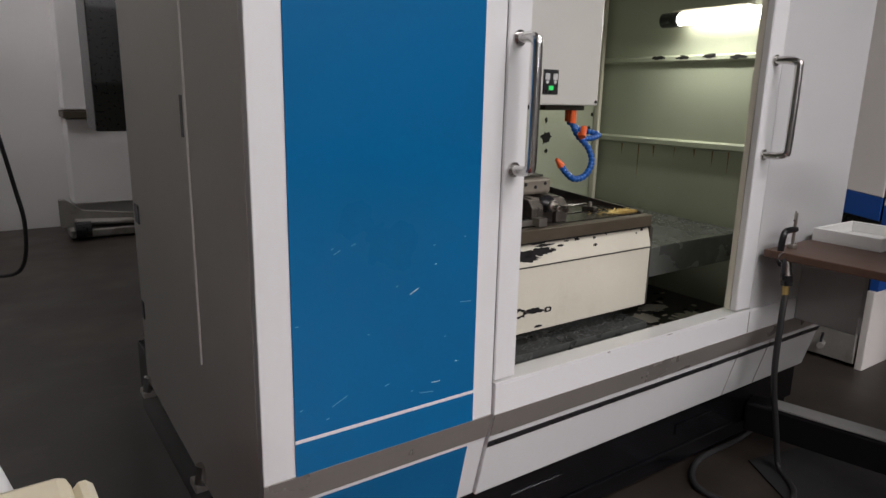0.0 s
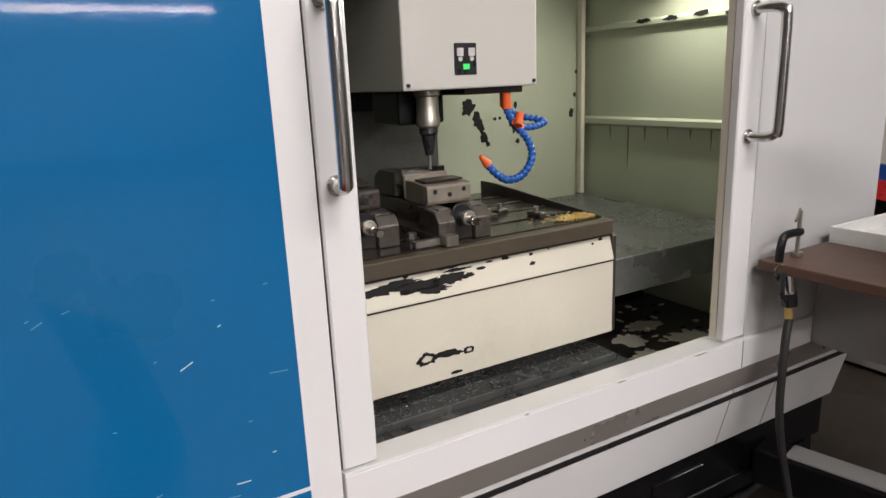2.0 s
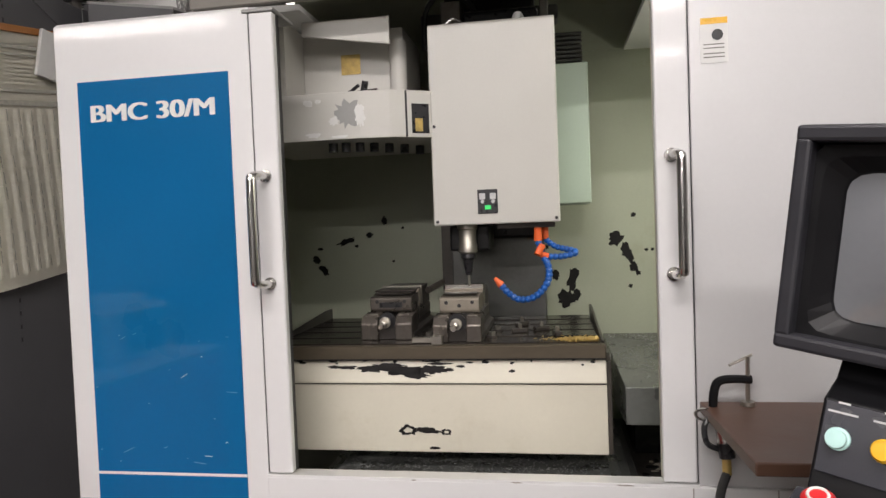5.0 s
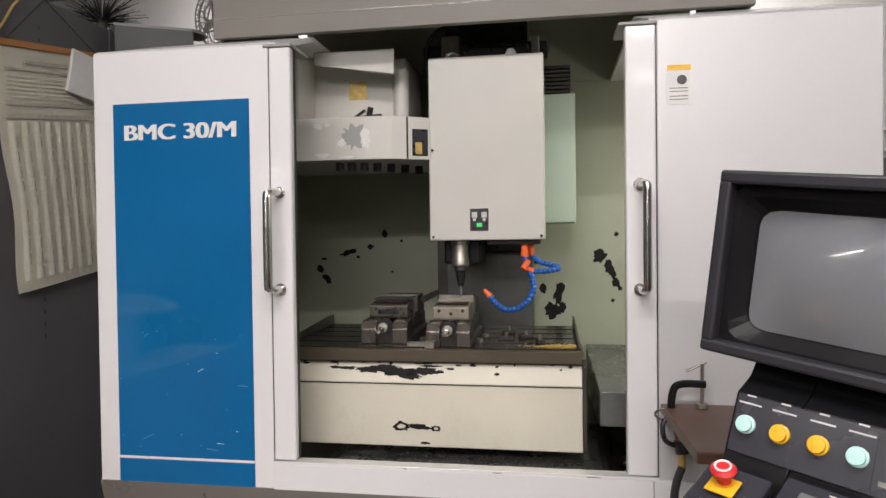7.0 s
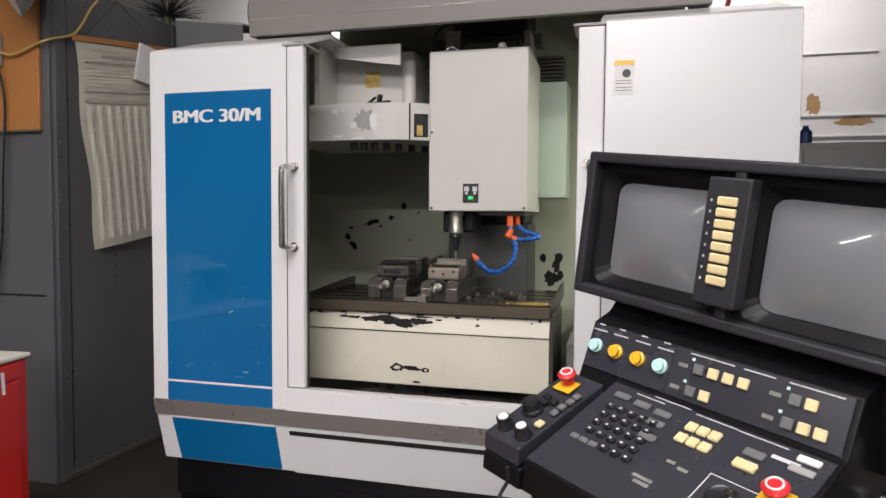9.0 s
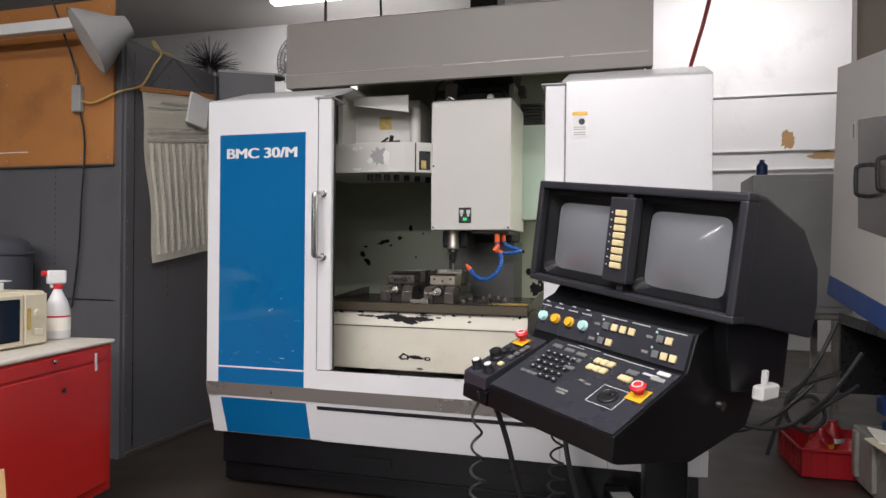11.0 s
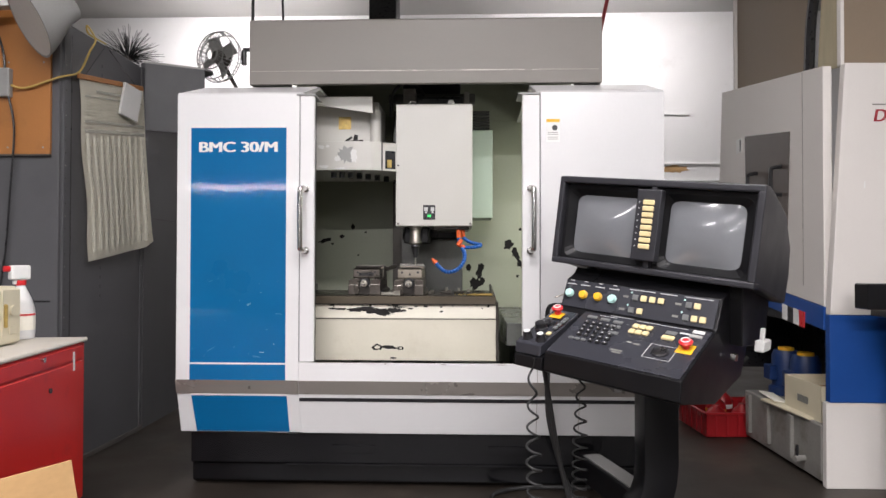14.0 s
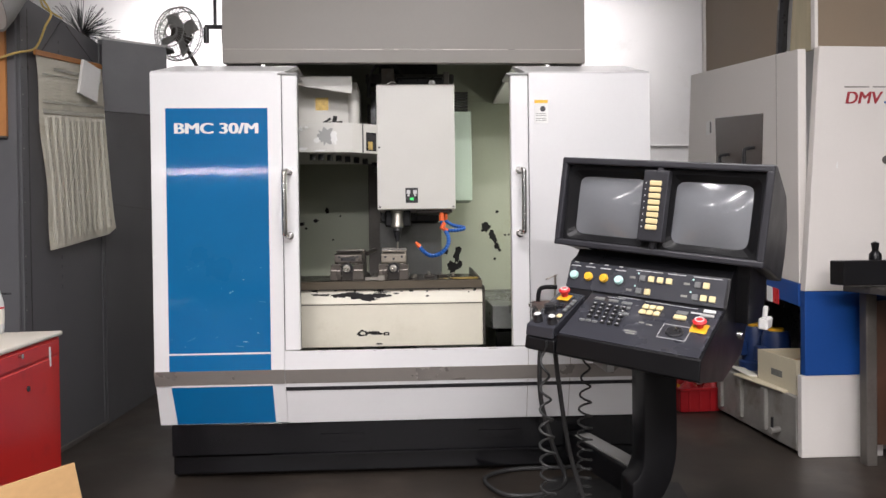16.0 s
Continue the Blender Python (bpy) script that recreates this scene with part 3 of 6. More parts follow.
part("spindle_nose", lathe([(0.04, 0.0), (0.04, -0.015), (0.034, -0.02), (0.034, -0.075), (0.037, -0.08), (0.037, -0.105), (0.03, -0.112), (0.0, -0.112)], (1.862, 2.08, 1.455), 32), GRIND, spin, "bright ground spindle nose", True)
part("tool_holder", lathe([(0.028, -0.112), (0.03, -0.128), (0.022, -0.135), (0.02, -0.155), (0.013, -0.195), (0.0, -0.195)], (1.862, 2.08, 1.455), 24), KEYB, spin, "", True)
part("cutter", rod((1.862, 2.08, 1.262), (1.862, 2.08, 1.216), 0.005, seg=12), GRIND, spin)
part("under_plate", box(1.98, 2.05, 1.435, 2.2, 2.4, 1.455, 0.003), DARKST, mc)
for k, (x0, x1, z1) in enumerate(((1.77, 1.85, 2.36), (2.165, 2.2, 2.34))):
    part("motor_bracket", box(x0, 2.2, 2.212, x1, 2.42, z1, 0.004), RAWAL, mc)
part("cross_beam", box(1.66, 2.34, 2.3, 2.24, 2.44, 2.36, 0.006), COVER, mc)
part("cable_loop", tube(smooth_path([(1.68, 2.3, 2.2), (1.7, 2.25, 2.34), (1.78, 2.22, 2.4), (1.88, 2.24, 2.36), (1.92, 2.28, 2.28)], 6), 0.011, 8), RUBBER, mc)
motor = part("drive_motor", box(1.86, 2.12, 2.212, 2.16, 2.4, 2.29, 0.02, 2), KEYB, mc, "black drive motor above the head")
part("white_cap", lathe([(0.022, 0), (0.022, 0.02), (0.014, 0.035), (0.0, 0.038)], (2.085, 2.06, 2.213), 16), LABELW, mc, "", True)
part("pipe", tube(smooth_path([(1.8, 2.06, 2.213), (1.84, 2.05, 2.24), (1.88, 2.06, 2.215)], 6), 0.006, 8), CHROME, mc)

# tool carousel
mag = part("tool_magazine", prism([(1.0, 1.9), (1.5, 1.9), (1.61, 1.916), (1.665, 1.942), (1.752, 1.992), (1.752, 2.5), (1.0, 2.5)], "z", 1.79, 1.965, 0.003), HEADW, mc, "off-white scuffed tool magazine guard")
part("guard_seam", prism([(1.663, 1.9405), (1.67, 1.9445), (1.67, 1.948), (1.663, 1.944)], "z", 1.791, 1.964), KEYB, mag)
win = part("magazine_window", prism([(1.685, 1.951), (1.744, 1.985), (1.744, 1.996), (1.685, 1.962)], "z", 1.805, 1.915), KEYB, mag, "dark window of the tool guard")
part("tool_shank", prism([(1.697, 1.956), (1.722, 1.97), (1.722, 1.976), (1.697, 1.962)], "z", 1.812, 1.86), BRASSY, win)
# grey bare patch, then two white ones that paint its highlights
for k, (w, h, sx, sz) in enumerate(((0.13, 0.12, 1.455, 1.885), (0.05, 0.1, 1.5, 1.875), (0.05, 0.04, 1.4, 1.86))):
    part("bare_or_highlight_patch", prism(jagged(sx, sz, w, h, 40 + k, n=28), "y", 1.9, 1.8988 - 0.0008 * k), LABELW if k else GREYM, mag)
for k, (w, h, sx, sz) in enumerate(((0.07, 0.022, 1.32, 1.81), (0.05, 0.03, 1.3, 1.93), (0.09, 0.012, 1.42, 1.8), (0.03, 0.02, 1.34, 1.935))):
    part("pale_scuff", prism(jagged(sx, sz, w, h, 80 + k), "y", 1.9, 1.8992 - 0.0005 * k), LABELW, mag)
for k in range(7):
    part("tool_pocket", rod((1.36 + 0.05 * k, 2.0 + 0.006 * k * k, 1.755), (1.36 + 0.05 * k, 2.0 + 0.006 * k * k, 1.79), 0.018, seg=12), KEYB, mag)
arm = part("magazine_box", box(1.19, 2.15, 1.966, 1.62, 2.5, 2.26, 0.004), HEADW, mc)
part("rating_plate", box(1.36, 2.147, 2.085, 1.44, 2.15, 2.165), BRASSY, arm)
part("upper_flap", prism([(1.25, 2.262), (1.25, 2.21), (1.6, 2.155), (1.6, 2.262)], "y", 2.0, 2.012, 0.002), HEADW, mc, "off-white sheet flap")
part("flap_side", prism([(1.17, 1.96), (1.2, 1.96), (1.2, 2.26), (1.17, 2.26)], "y", 1.95, 2.4, 0.002), HEADW, mc)
part("round_post", rod((1.6, 2.14, 1.966), (1.6, 2.14, 2.2), 0.035, seg=20), HEADW, mc, "", True)
part("dark_backing", box(1.69, 2.4, 1.76, 1.76, 2.8, 2.26), KEYB, mc)
tl = part("toggle_clamp", rod((1.42, 2.02, 1.977), (1.54, 2.02, 1.984), 0.012, seg=10), DARKST, mag)
part("toggle_base", box(1.47, 1.99, 1.9655, 1.56, 2.04, 1.976, 0.002), RAWAL, tl)
part("toggle_knob", rod((1.49, 2.0, 1.98), (1.5, 1.995, 2.02), 0.013, seg=10), KEYB, tl)
part("toggle_arm", rod((1.42, 2.02, 1.98), (1.47, 2.01, 2.01), 0.007, seg=8), KEYB, tl)

# chipped paint on the inner walls
for k, (cx, cz, w, h, t) in enumerate(((2.497, 1.36, 0.09, 0.09, 0.6), (2.55, 1.29, 0.06, 0.14, 0.45), (2.58, 1.22, 0.05, 0.07, 0.3), (2.764, 1.262, 0.09, 0.09, 0.2), (2.583, 1.475, 0.03, 0.03, 0), (2.64, 1.302, 0.025, 0.018, 0), (2.67, 1.303, 0.02, 0.02, 0), (2.563, 1.126, 0.025, 0.025, 0), (2.285, 1.17, 0.06, 0.17, -0.2), (2.25, 1.07, 0.1, 0.11, 0.5), (2.3, 1.09, 0.05, 0.08, 0), (2.759, 1.36, 0.025, 0.04, 0), (2.77, 1.19, 0.03, 0.03, 0.4), (2.6, 1.19, 0.03, 0.03, 0), (1.127, 1.392, 0.13, 0.035, 0.3), (1.251, 1.421, 0.05, 0.03, 0.3), (1.333, 1.493, 0.035, 0.06, 0.1), (0.957, 1.3, 0.05, 0.06, 0.2), (0.996, 1.243, 0.08, 0.045, -0.7), (1.18, 1.365, 0.025, 0.02, 0), (1.429, 1.452, 0.02, 0.02, 0), (1.375, 1.281, 0.02, 0.015, 0), (0.98, 1.355, 0.04, 0.018, 0), (3.1, 1.303, 0.04, 0.06, -0.3), (3.12, 1.39, 0.02, 0.03, 0), (3.13, 1.5, 0.02, 0.025, 0), (2.2, 1.19, 0.05, 0.07, 0.3), (2.16, 1.33, 0.03, 0.03, 0))):
    flake("paint_chip", cx, cz, w, h, 2.86, 100 + k, mc, tilt=t)
rnd = random.Random(8)
for k in range(9):
    y0 = 1.7 + 0.12 * k + 0.06 * rnd.random()
    part("rust_run", prism([(y0, 1.24), (y0 + 0.005 + 0.008 * rnd.random(), 1.24), (y0 + 0.004, 1.24 - 0.04 - 0.16 * rnd.random() ** 2)], "x", 3.1785, 3.18), RUST, rw)

# machine lamp in the enclosure
wl = part("work_light", rod((3.1, 1.86, 1.875), (3.1, 2.3, 1.875), 0.03, seg=16), TUBE, mc, "lit tubular work light")
part("end_cap", rod((3.1, 2.3, 1.875), (3.1, 2.4, 1.875), 0.036, seg=16), KEYB, wl)
part("lamp_bracket", box(3.1, 1.95, 1.91, 3.18, 2.35, 1.92), CREAM, wl)
area_lamp("work_light_glow", pose(3.05, 2.1, 1.85, 0, 30, 0), 0.05, 0.5, WORK_W, (1.0, 1.0, 0.9))

for k, (x, y, w, h) in enumerate(((2.62, 1.86, 0.2, 0.16), (2.78, 1.8, 0.22, 0.16), (2.55, 1.7, 0.09, 0.1), (2.9, 1.9, 0.22, 0.2), (2.72, 1.66, 0.2, 0.1), (2.68, 2.02, 0.16, 0.14), (2.84, 2.1, 0.2, 0.12), (3.0, 1.75, 0.14, 0.16), (2.6, 2.2, 0.1, 0.12), (1.33, 1.6, 0.08, 0.05), (1.28, 1.7, 0.1, 0.1), (2.5, 1.6, 0.07, 0.05), (1.4, 1.57, 0.04, 0.04))):
    part("flaking_paint", prism(jagged(x, y, w, h, 500 + k, n=34), "z", 0.4702, 0.472), CREAM, mc)
rnd = random.Random(77)
for k in range(46):
    a, b = rnd.uniform(2.5, 3.1), 1.6 + 0.7 * rnd.random()
    part("flaking_paint", prism(jagged(a, b, 0.02 + 0.05 * rnd.random() ** 2, 0.015 + 0.04 * rnd.random() ** 2, 700 + k, n=12), "z", 0.4722, 0.474 + 0.004 * rnd.random()), CREAM if k % 3 else CHIP, mc)
part("sump_rail", box(2.44, 1.54, 0.471, 2.47, 2.6, 0.52, 0.004), COVER, mc)
for k in range(3):
    part("paint_chip", prism(jagged(1.75 + 0.31 * k, 0.692, 0.02 + 0.02 * (k % 3), 0.005, 540 + k), "y", F - 0.0125, F - 0.0135), STRIPE, lower)
for k, (y, z) in enumerate(((2.3, 1.695), (2.15, 1.7), (2.45, 1.698), (2.0, 1.69))):
    part("paint_chip", prism(jagged(y, z, 0.1, 0.025, 560 + k), "x", 3.1535, 3.1545), CHIP, rw)

# ---- table, vises and coolant hose ----
TX = 0.035
tb = thing("machine_table", pose(1.8 + TX, 2.0, 0.6), "cast-iron machine table with slots behind a chipped cream apron", "machine table")
X0, X1 = 1.1 + TX, 2.318 + TX
top = part("table_top", box(X0 + 0.01, 1.83, 0.97, X1 - 0.012, 2.535, 1.026, 0.003), TABLE, tb, "oily dark slotted table top")
for k in range(5):
    part("table_land", box(X0 + 0.012, 1.835 + 0.14 * k, 1.0262, X1 - 0.014, 1.95 + 0.14 * k, 1.036, 0.002), TABLE, top)
part("edge_rail", box(X0, 1.788, 0.987, X1, 1.828, 1.034, 0.003), BROWNST, tb, "brown rusted front rail")
part("end_lip", prism([(1.84, 1.0), (1.84, 1.04), (2.45, 1.08), (2.535, 1.08), (2.535, 1.0)], "x", X1 - 0.011, X1 - 0.001, 0.001), DARKST, tb)
part("end_lip", prism([(1.84, 1.0), (1.84, 1.04), (2.45, 1.08), (2.535, 1.08), (2.535, 1.0)], "x", X0 + 0.001, X0 + 0.009, 0.001), DARKST, tb)
apron = part("apron", prism([(1.805, 0.986), (1.782, 0.908), (1.785, 0.9), (1.785, 0.66), (1.80, 0.655), (2.2, 0.655), (2.2, 0.96), (1.9, 0.986)], "x", X0, X1, 0.003), CREAM, tb, "cream enamelled apron with black paint chips")
# dark strips paint the shade of the crease and of the oily rail gap
part("apron_crease_shade", box(X0, 1.7813, 0.901, X1, 1.784, 0.9045), CHIP, apron)
part("oil_and_shade_line", box(X0, 1.7865, 0.9845, X1, 1.79, 0.9895), CHIP, apron)
part("end_bracket", prism([(1.79, 0.66), (1.79, 0.98), (1.83, 1.0), (2.2, 1.0), (2.2, 0.66)], "x", X1 + 0.001, X1 + 0.016, 0.002), DARKST, tb)
SL = (1.805 - 1.782) / 0.078
for k, (cx, cz, w, h) in enumerate(((1.62, 0.948, 0.2, 0.042), (1.72, 0.95, 0.16, 0.036), (1.5, 0.953, 0.13, 0.032), (1.56, 0.962, 0.16, 0.026), (1.66, 0.932, 0.13, 0.032), (1.82, 0.961, 0.04, 0.012), (1.41, 0.958, 0.09, 0.016), (1.36, 0.96, 0.07, 0.014), (1.78, 0.95, 0.04, 0.016), (2.0, 0.945, 0.03, 0.014), (2.0, 0.972, 0.02, 0.012), (2.24, 0.965, 0.012, 0.008), (1.74, 0.97, 0.12, 0.012), (1.58, 0.938, 0.05, 0.02))):
    ch = part("paint_chip", prism(jagged(0, 0, w, h, 200 + k, n=30), "y", 0.0, -0.0012), CHIP, apron)
    ch.matrix_basis = pose(cx + TX, 1.782 + (cz - 0.908) * SL, cz, -math.degrees(math.atan(SL)), 0, 0)
rnd = random.Random(31)
for k in range(26):
    cx = X0 + 0.03 + (X1 - X0 - 0.06) * rnd.random() ** 1.5
    cz = 0.972 + 0.011 * rnd.random()
    ch = part("paint_chip", prism(jagged(0, 0, 0.01 + 0.05 * rnd.random() ** 2, 0.006 + 0.008 * rnd.random(), 260 + k, n=14), "y", 0.0, -0.001), CHIP, apron)
    ch.matrix_basis = pose(cx, 1.782 + (cz - 0.908) * SL, cz, -math.degrees(math.atan(SL)), 0, 0)
# the bare patch with two hollow rings
for cx, cz, w, h, hole in ((1.628, 0.737, 0.085, 0.045, 0.5), (1.765, 0.732, 0.05, 0.028, 0.45)):
    ring = bmesh.new()
    o = jagged(cx + TX, cz, w, h, int(cx * 1000), n=20)
    inn = [(cx + TX + (x - cx - TX) * hole, cz + (z - cz) * hole) for x, z in o]
    vo = [ring.verts.new((x, 1.7835, z)) for x, z in o]
    vi = [ring.verts.new((x, 1.7835, z)) for x, z in inn]
    for i in range(len(o)):
        j = (i + 1) % len(o)
        ring.faces.new((vo[i], vo[j], vi[j], vi[i]))
    part("paint_chip", ring, CHIP, apron)
flake("paint_chip", 1.695 + TX, 0.738, 0.12, 0.026, 1.785, 300, apron, tilt=-0.08)
flake("paint_chip", 1.72 + TX, 0.675, 0.045, 0.012, 1.785, 301, apron)
for k, (bx, by) in enumerate(((2.02, 2.05), (2.1, 2.1), (2.02, 2.22), (1.72, 2.2), (2.16, 1.98))):
    nt = thing("tee_nut", pose(bx + TX, by, 1.036), "loose dark steel clamp piece on the table", "clamp", "loose table pieces", local=True)
    part("block", box(-0.03, -0.014, 0, 0.03, 0.014, 0.016, 0.003, m=pose(0, 0, 0, 0, 0, 25 * k)), DARKST, nt)
    part("stud", rod((0, 0, 0.016), (0, 0, 0.034), 0.008, seg=10), GRIND, nt)
rnd = random.Random(12)
sw = bmesh.new()
for k in range(420):
    x, y = X1 - 0.02 - abs(rnd.gauss(0, 0.07)), 1.85 + abs(rnd.gauss(0, 0.03))
    box(-0.006, -0.0012, -0.0008, 0.006, 0.0012, 0.0008, bm=sw, m=pose(x, y, 1.038 + 0.006 * rnd.random(), rnd.uniform(-40, 40), rnd.uniform(-40, 40), rnd.uniform(0, 180)))
solid("swarf_on_table", sw, BRASSY, "heap of golden swarf at the table corner", "swarf", "stuff")
sw = bmesh.new()
for k in range(2600):
    if k < 1300:
        x, y, z = rnd.uniform(2.44, 3.14), 1.9 + 0.9 * rnd.random() ** 0.8, 0.0
        z = 0.877 + (y - 1.88) / 0.94 * 0.025
    elif k < 2200:
        x = rnd.uniform(1.4, 2.35)
        y, z = 1.785 + rnd.random() * 0.22 - 0.008, 0.5885
    else:
        x, y, z = rnd.uniform(1.3, 3.1), rnd.uniform(1.54, 1.68), 0.4735
    L = 0.0018 + 0.005 * rnd.random() ** 2
    box(-L, -0.0012, -0.0008, L, 0.0012, 0.0008, bm=sw, m=pose(x, y, z, rnd.uniform(-30, 30), rnd.uniform(-30, 30), rnd.uniform(0, 180)))
solid("swarf_on_covers", sw, CHIPS, "scattered silver swarf on the covers", "swarf", "stuff")


def vise(x, y, turn, scale, plated):
    m = pose(x, y, 1.036, 0, 0, turn)
    t = thing("machine_vise", m, "oily steel machine vise with a bright lead screw", "vise", "vises on the table", local=True)
    s = scale
    part("vise_base", prism([(-0.105 * s, 0.0), (0.105 * s, 0.0), (0.105 * s, 0.022), (0.085 * s, 0.03), (0.085 * s, 0.05), (-0.085 * s, 0.05), (-0.085 * s, 0.03), (-0.105 * s, 0.022)], "y", -0.13, 0.32, 0.003), DARKST, t)
    for sx in (-1, 1):
        part("guide_rail", prism([(sx * 0.085 * s, 0.05), (sx * 0.085 * s, 0.088), (sx * 0.078 * s, 0.094), (sx * 0.04 * s, 0.094), (sx * 0.034 * s, 0.085), (sx * 0.034 * s, 0.05)], "y", -0.125, 0.315, 0.002), SLIDE, t)
    front = part("moving_jaw", prism([(-0.06, 0.095), (-0.066, 0.105), (-0.066, 0.146), (-0.06, 0.152), (0.02, 0.158), (0.072, 0.158), (0.072, 0.095)], "x", -0.084 * s, 0.084 * s, 0.003), TANST if plated else SLIDE, t, "worn steel jaw block")
    for sx in (-0.055, 0, 0.055):
        part("bolt_hole", rod((sx * s, -0.0675, 0.134 if sx else 0.122), (sx * s, -0.064, 0.134 if sx else 0.122), 0.007, seg=10), KEYB, front)
    part("jaw_shoulder", box(-0.074 * s, -0.04, 0.158, 0.074 * s, 0.03, 0.164, 0.003), DARKST, front)
    part("fixed_jaw", prism([(0.15, 0.095), (0.15, 0.166), (0.16, 0.172), (0.26, 0.172), (0.3, 0.15), (0.31, 0.095)], "x", -0.084 * s, 0.084 * s, 0.003), DARKST, t)
    part("jaw_plate", box(-0.086 * s, 0.073, 0.1, 0.086 * s, 0.085, 0.17, 0.002), TANST, t)
    part("jaw_plate", box(-0.086 * s, 0.136, 0.1, 0.086 * s, 0.149, 0.178, 0.002), GRIND, t)
    part("screw_bore", rod((0, -0.1315, 0.07), (0, -0.12, 0.07), 0.032, seg=20), KEYB, t)
    for sx in (-1, 1):
        part("cheek", prism([(-0.15, 0.0), (-0.15, 0.06), (-0.128, 0.088), (-0.06, 0.094), (-0.03, 0.094), (-0.03, 0.0)], "x", min(sx * 0.033, sx * 0.1 * s), max(sx * 0.033, sx * 0.1 * s), 0.004), SLIDE, t)
    screw = part("screw", rod((0, -0.2, 0.064), (0, -0.05, 0.07), 0.0125, seg=16, bevel=0.002), POLISH, t, "bright lead screw")
    part("screw_collar", rod((0, -0.172, 0.068), (0, -0.158, 0.068), 0.021, seg=18, bevel=0.002), GRIND, screw)
    part("hex_end", rod((0, -0.235, 0.063), (0, -0.2, 0.064), 0.0105, seg=6), POLISH, screw)
    if plated:
        part("workpiece", box(-0.086 * s, 0.088, 0.14, 0.086 * s, 0.134, 0.188, 0.002), POLISH, t)
        part("stop_block", box(-0.1 * s, -0.19, 0, -0.055 * s, -0.152, 0.03, 0.002), GRIND, t)
    else:
        part("jaw_recess", box(-0.045, -0.068, 0.112, 0.045, -0.066, 0.132), KEYB, front)
        part("top_plate", box(-0.08 * s, 0.0, 0.1645, 0.08 * s, 0.3, 0.172, 0.002), DARKST, t)
        part("back_handle", rod((0.1 * s, 0.2, 0.15), (0.14 * s, 0.34, 0.17), 0.014, seg=12), SLIDE, t)


vise(1.805 + TX, 1.995, 0, 0.88, True)
vise(1.53 + TX, 2.06, 0, 0.98, False)
for bx, by, bz in ((1.685, 1.95, 0.022), (1.69, 2.08, 0.03), (1.92, 1.96, 0.02), (1.93, 2.1, 0.02)):
    st = thing("clamp_stud", pose(bx + TX, by, 1.036), "steel clamp nut and washer on the table", "clamp", "table clamps", local=True)
    part("nut", rod((0, 0, 0.006), (0, 0, bz), 0.014, seg=6), GRIND, st)
    part("washer", rod((0, 0, 0), (0, 0, 0.006), 0.022, seg=16), DARKST, st)
solid("parallel_bar", box(1.64 + TX, 1.84, 1.0365, 1.745 + TX, 1.865, 1.056, 0.002), GRIND, "short ground steel bar lying on the table", "steel bar")

hs = thing("coolant_hose", pose(2.134, 2.05, 1.43), "blue segmented coolant hoses with orange nozzles under the head", "hose")


def links(points, r, name="hose"):
    pts = smooth_path(points, 14)
    d, acc = 0.0, [0.0]
    for a, b in zip(pts, pts[1:]):
        d += (b - a).length
        acc.append(d)
    n = int(d / 0.0045)
    out, rad, j = [], [], 0
    for k in range(n + 1):
        s = d * k / n
        while j < len(acc) - 2 and acc[j + 1] < s:
            j += 1
        t = (s - acc[j]) / max(1e-6, acc[j + 1] - acc[j])
        out.append(pts[j].lerp(pts[j + 1], t))
        rad.append(r * (0.74, 1.0, 1.06, 0.98)[k % 4])
    return part(name, tube(out, r, 12, radii=rad), HOSEB, hs, "blue segmented hose", True)


links([(2.134, 2.05, 1.385), (2.145, 2.03, 1.34), (2.17, 1.99, 1.29), (2.165, 1.96, 1.235), (2.12, 1.95, 1.185), (2.06, 1.95, 1.175), (2.015, 1.955, 1.205), (1.997, 1.96, 1.228)], 0.0125)
links([(2.16, 2.1, 1.39), (2.2, 2.08, 1.36), (2.26, 2.05, 1.345), (2.27, 2.03, 1.335), (2.22, 2.02, 1.325), (2.165, 2.02, 1.325)], 0.0115)
for a, b, r1, r2 in (((1.997, 1.96, 1.228), (1.972, 1.962, 1.255), 0.015, 0.006), ((2.134, 2.05, 1.435), (2.134, 2.05, 1.385), 0.014, 0.016), ((2.165, 2.02, 1.325), (2.125, 2.0, 1.345), 0.015, 0.007), ((2.15, 2.0, 1.37), (2.13, 1.985, 1.335), 0.013, 0.013), ((2.16, 2.1, 1.435), (2.16, 2.1, 1.39), 0.014, 0.014)):
    part("nozzle", rod(a, b, r1, r2, seg=14), ORANGE, hs, "orange nozzle")

# ---- operator console ----
CM = pose(2.85, 0.42, 0, 0, 0, -38.2)
DESK_ROLL = pose(0, 0, 1.2, 0, 5.6, 0) @ pose(0, 0, -1.226)
ROLL = DESK_ROLL @ pose(-0.032, -0.02, 1.22) @ pose(0, 0, 0, -1.5, 1.2, 0) @ pose(0, 0, -1.22)
con = thing("control_console", CM, "black twin-screen control console on a pedestal arm", "control console", local=True)


def cpart(name, bm, material, parent=con, label="", smooth=False):
    bmesh.ops.transform(bm, matrix=ROLL, verts=bm.verts)
    return part(name, bm, material, parent, label, smooth)


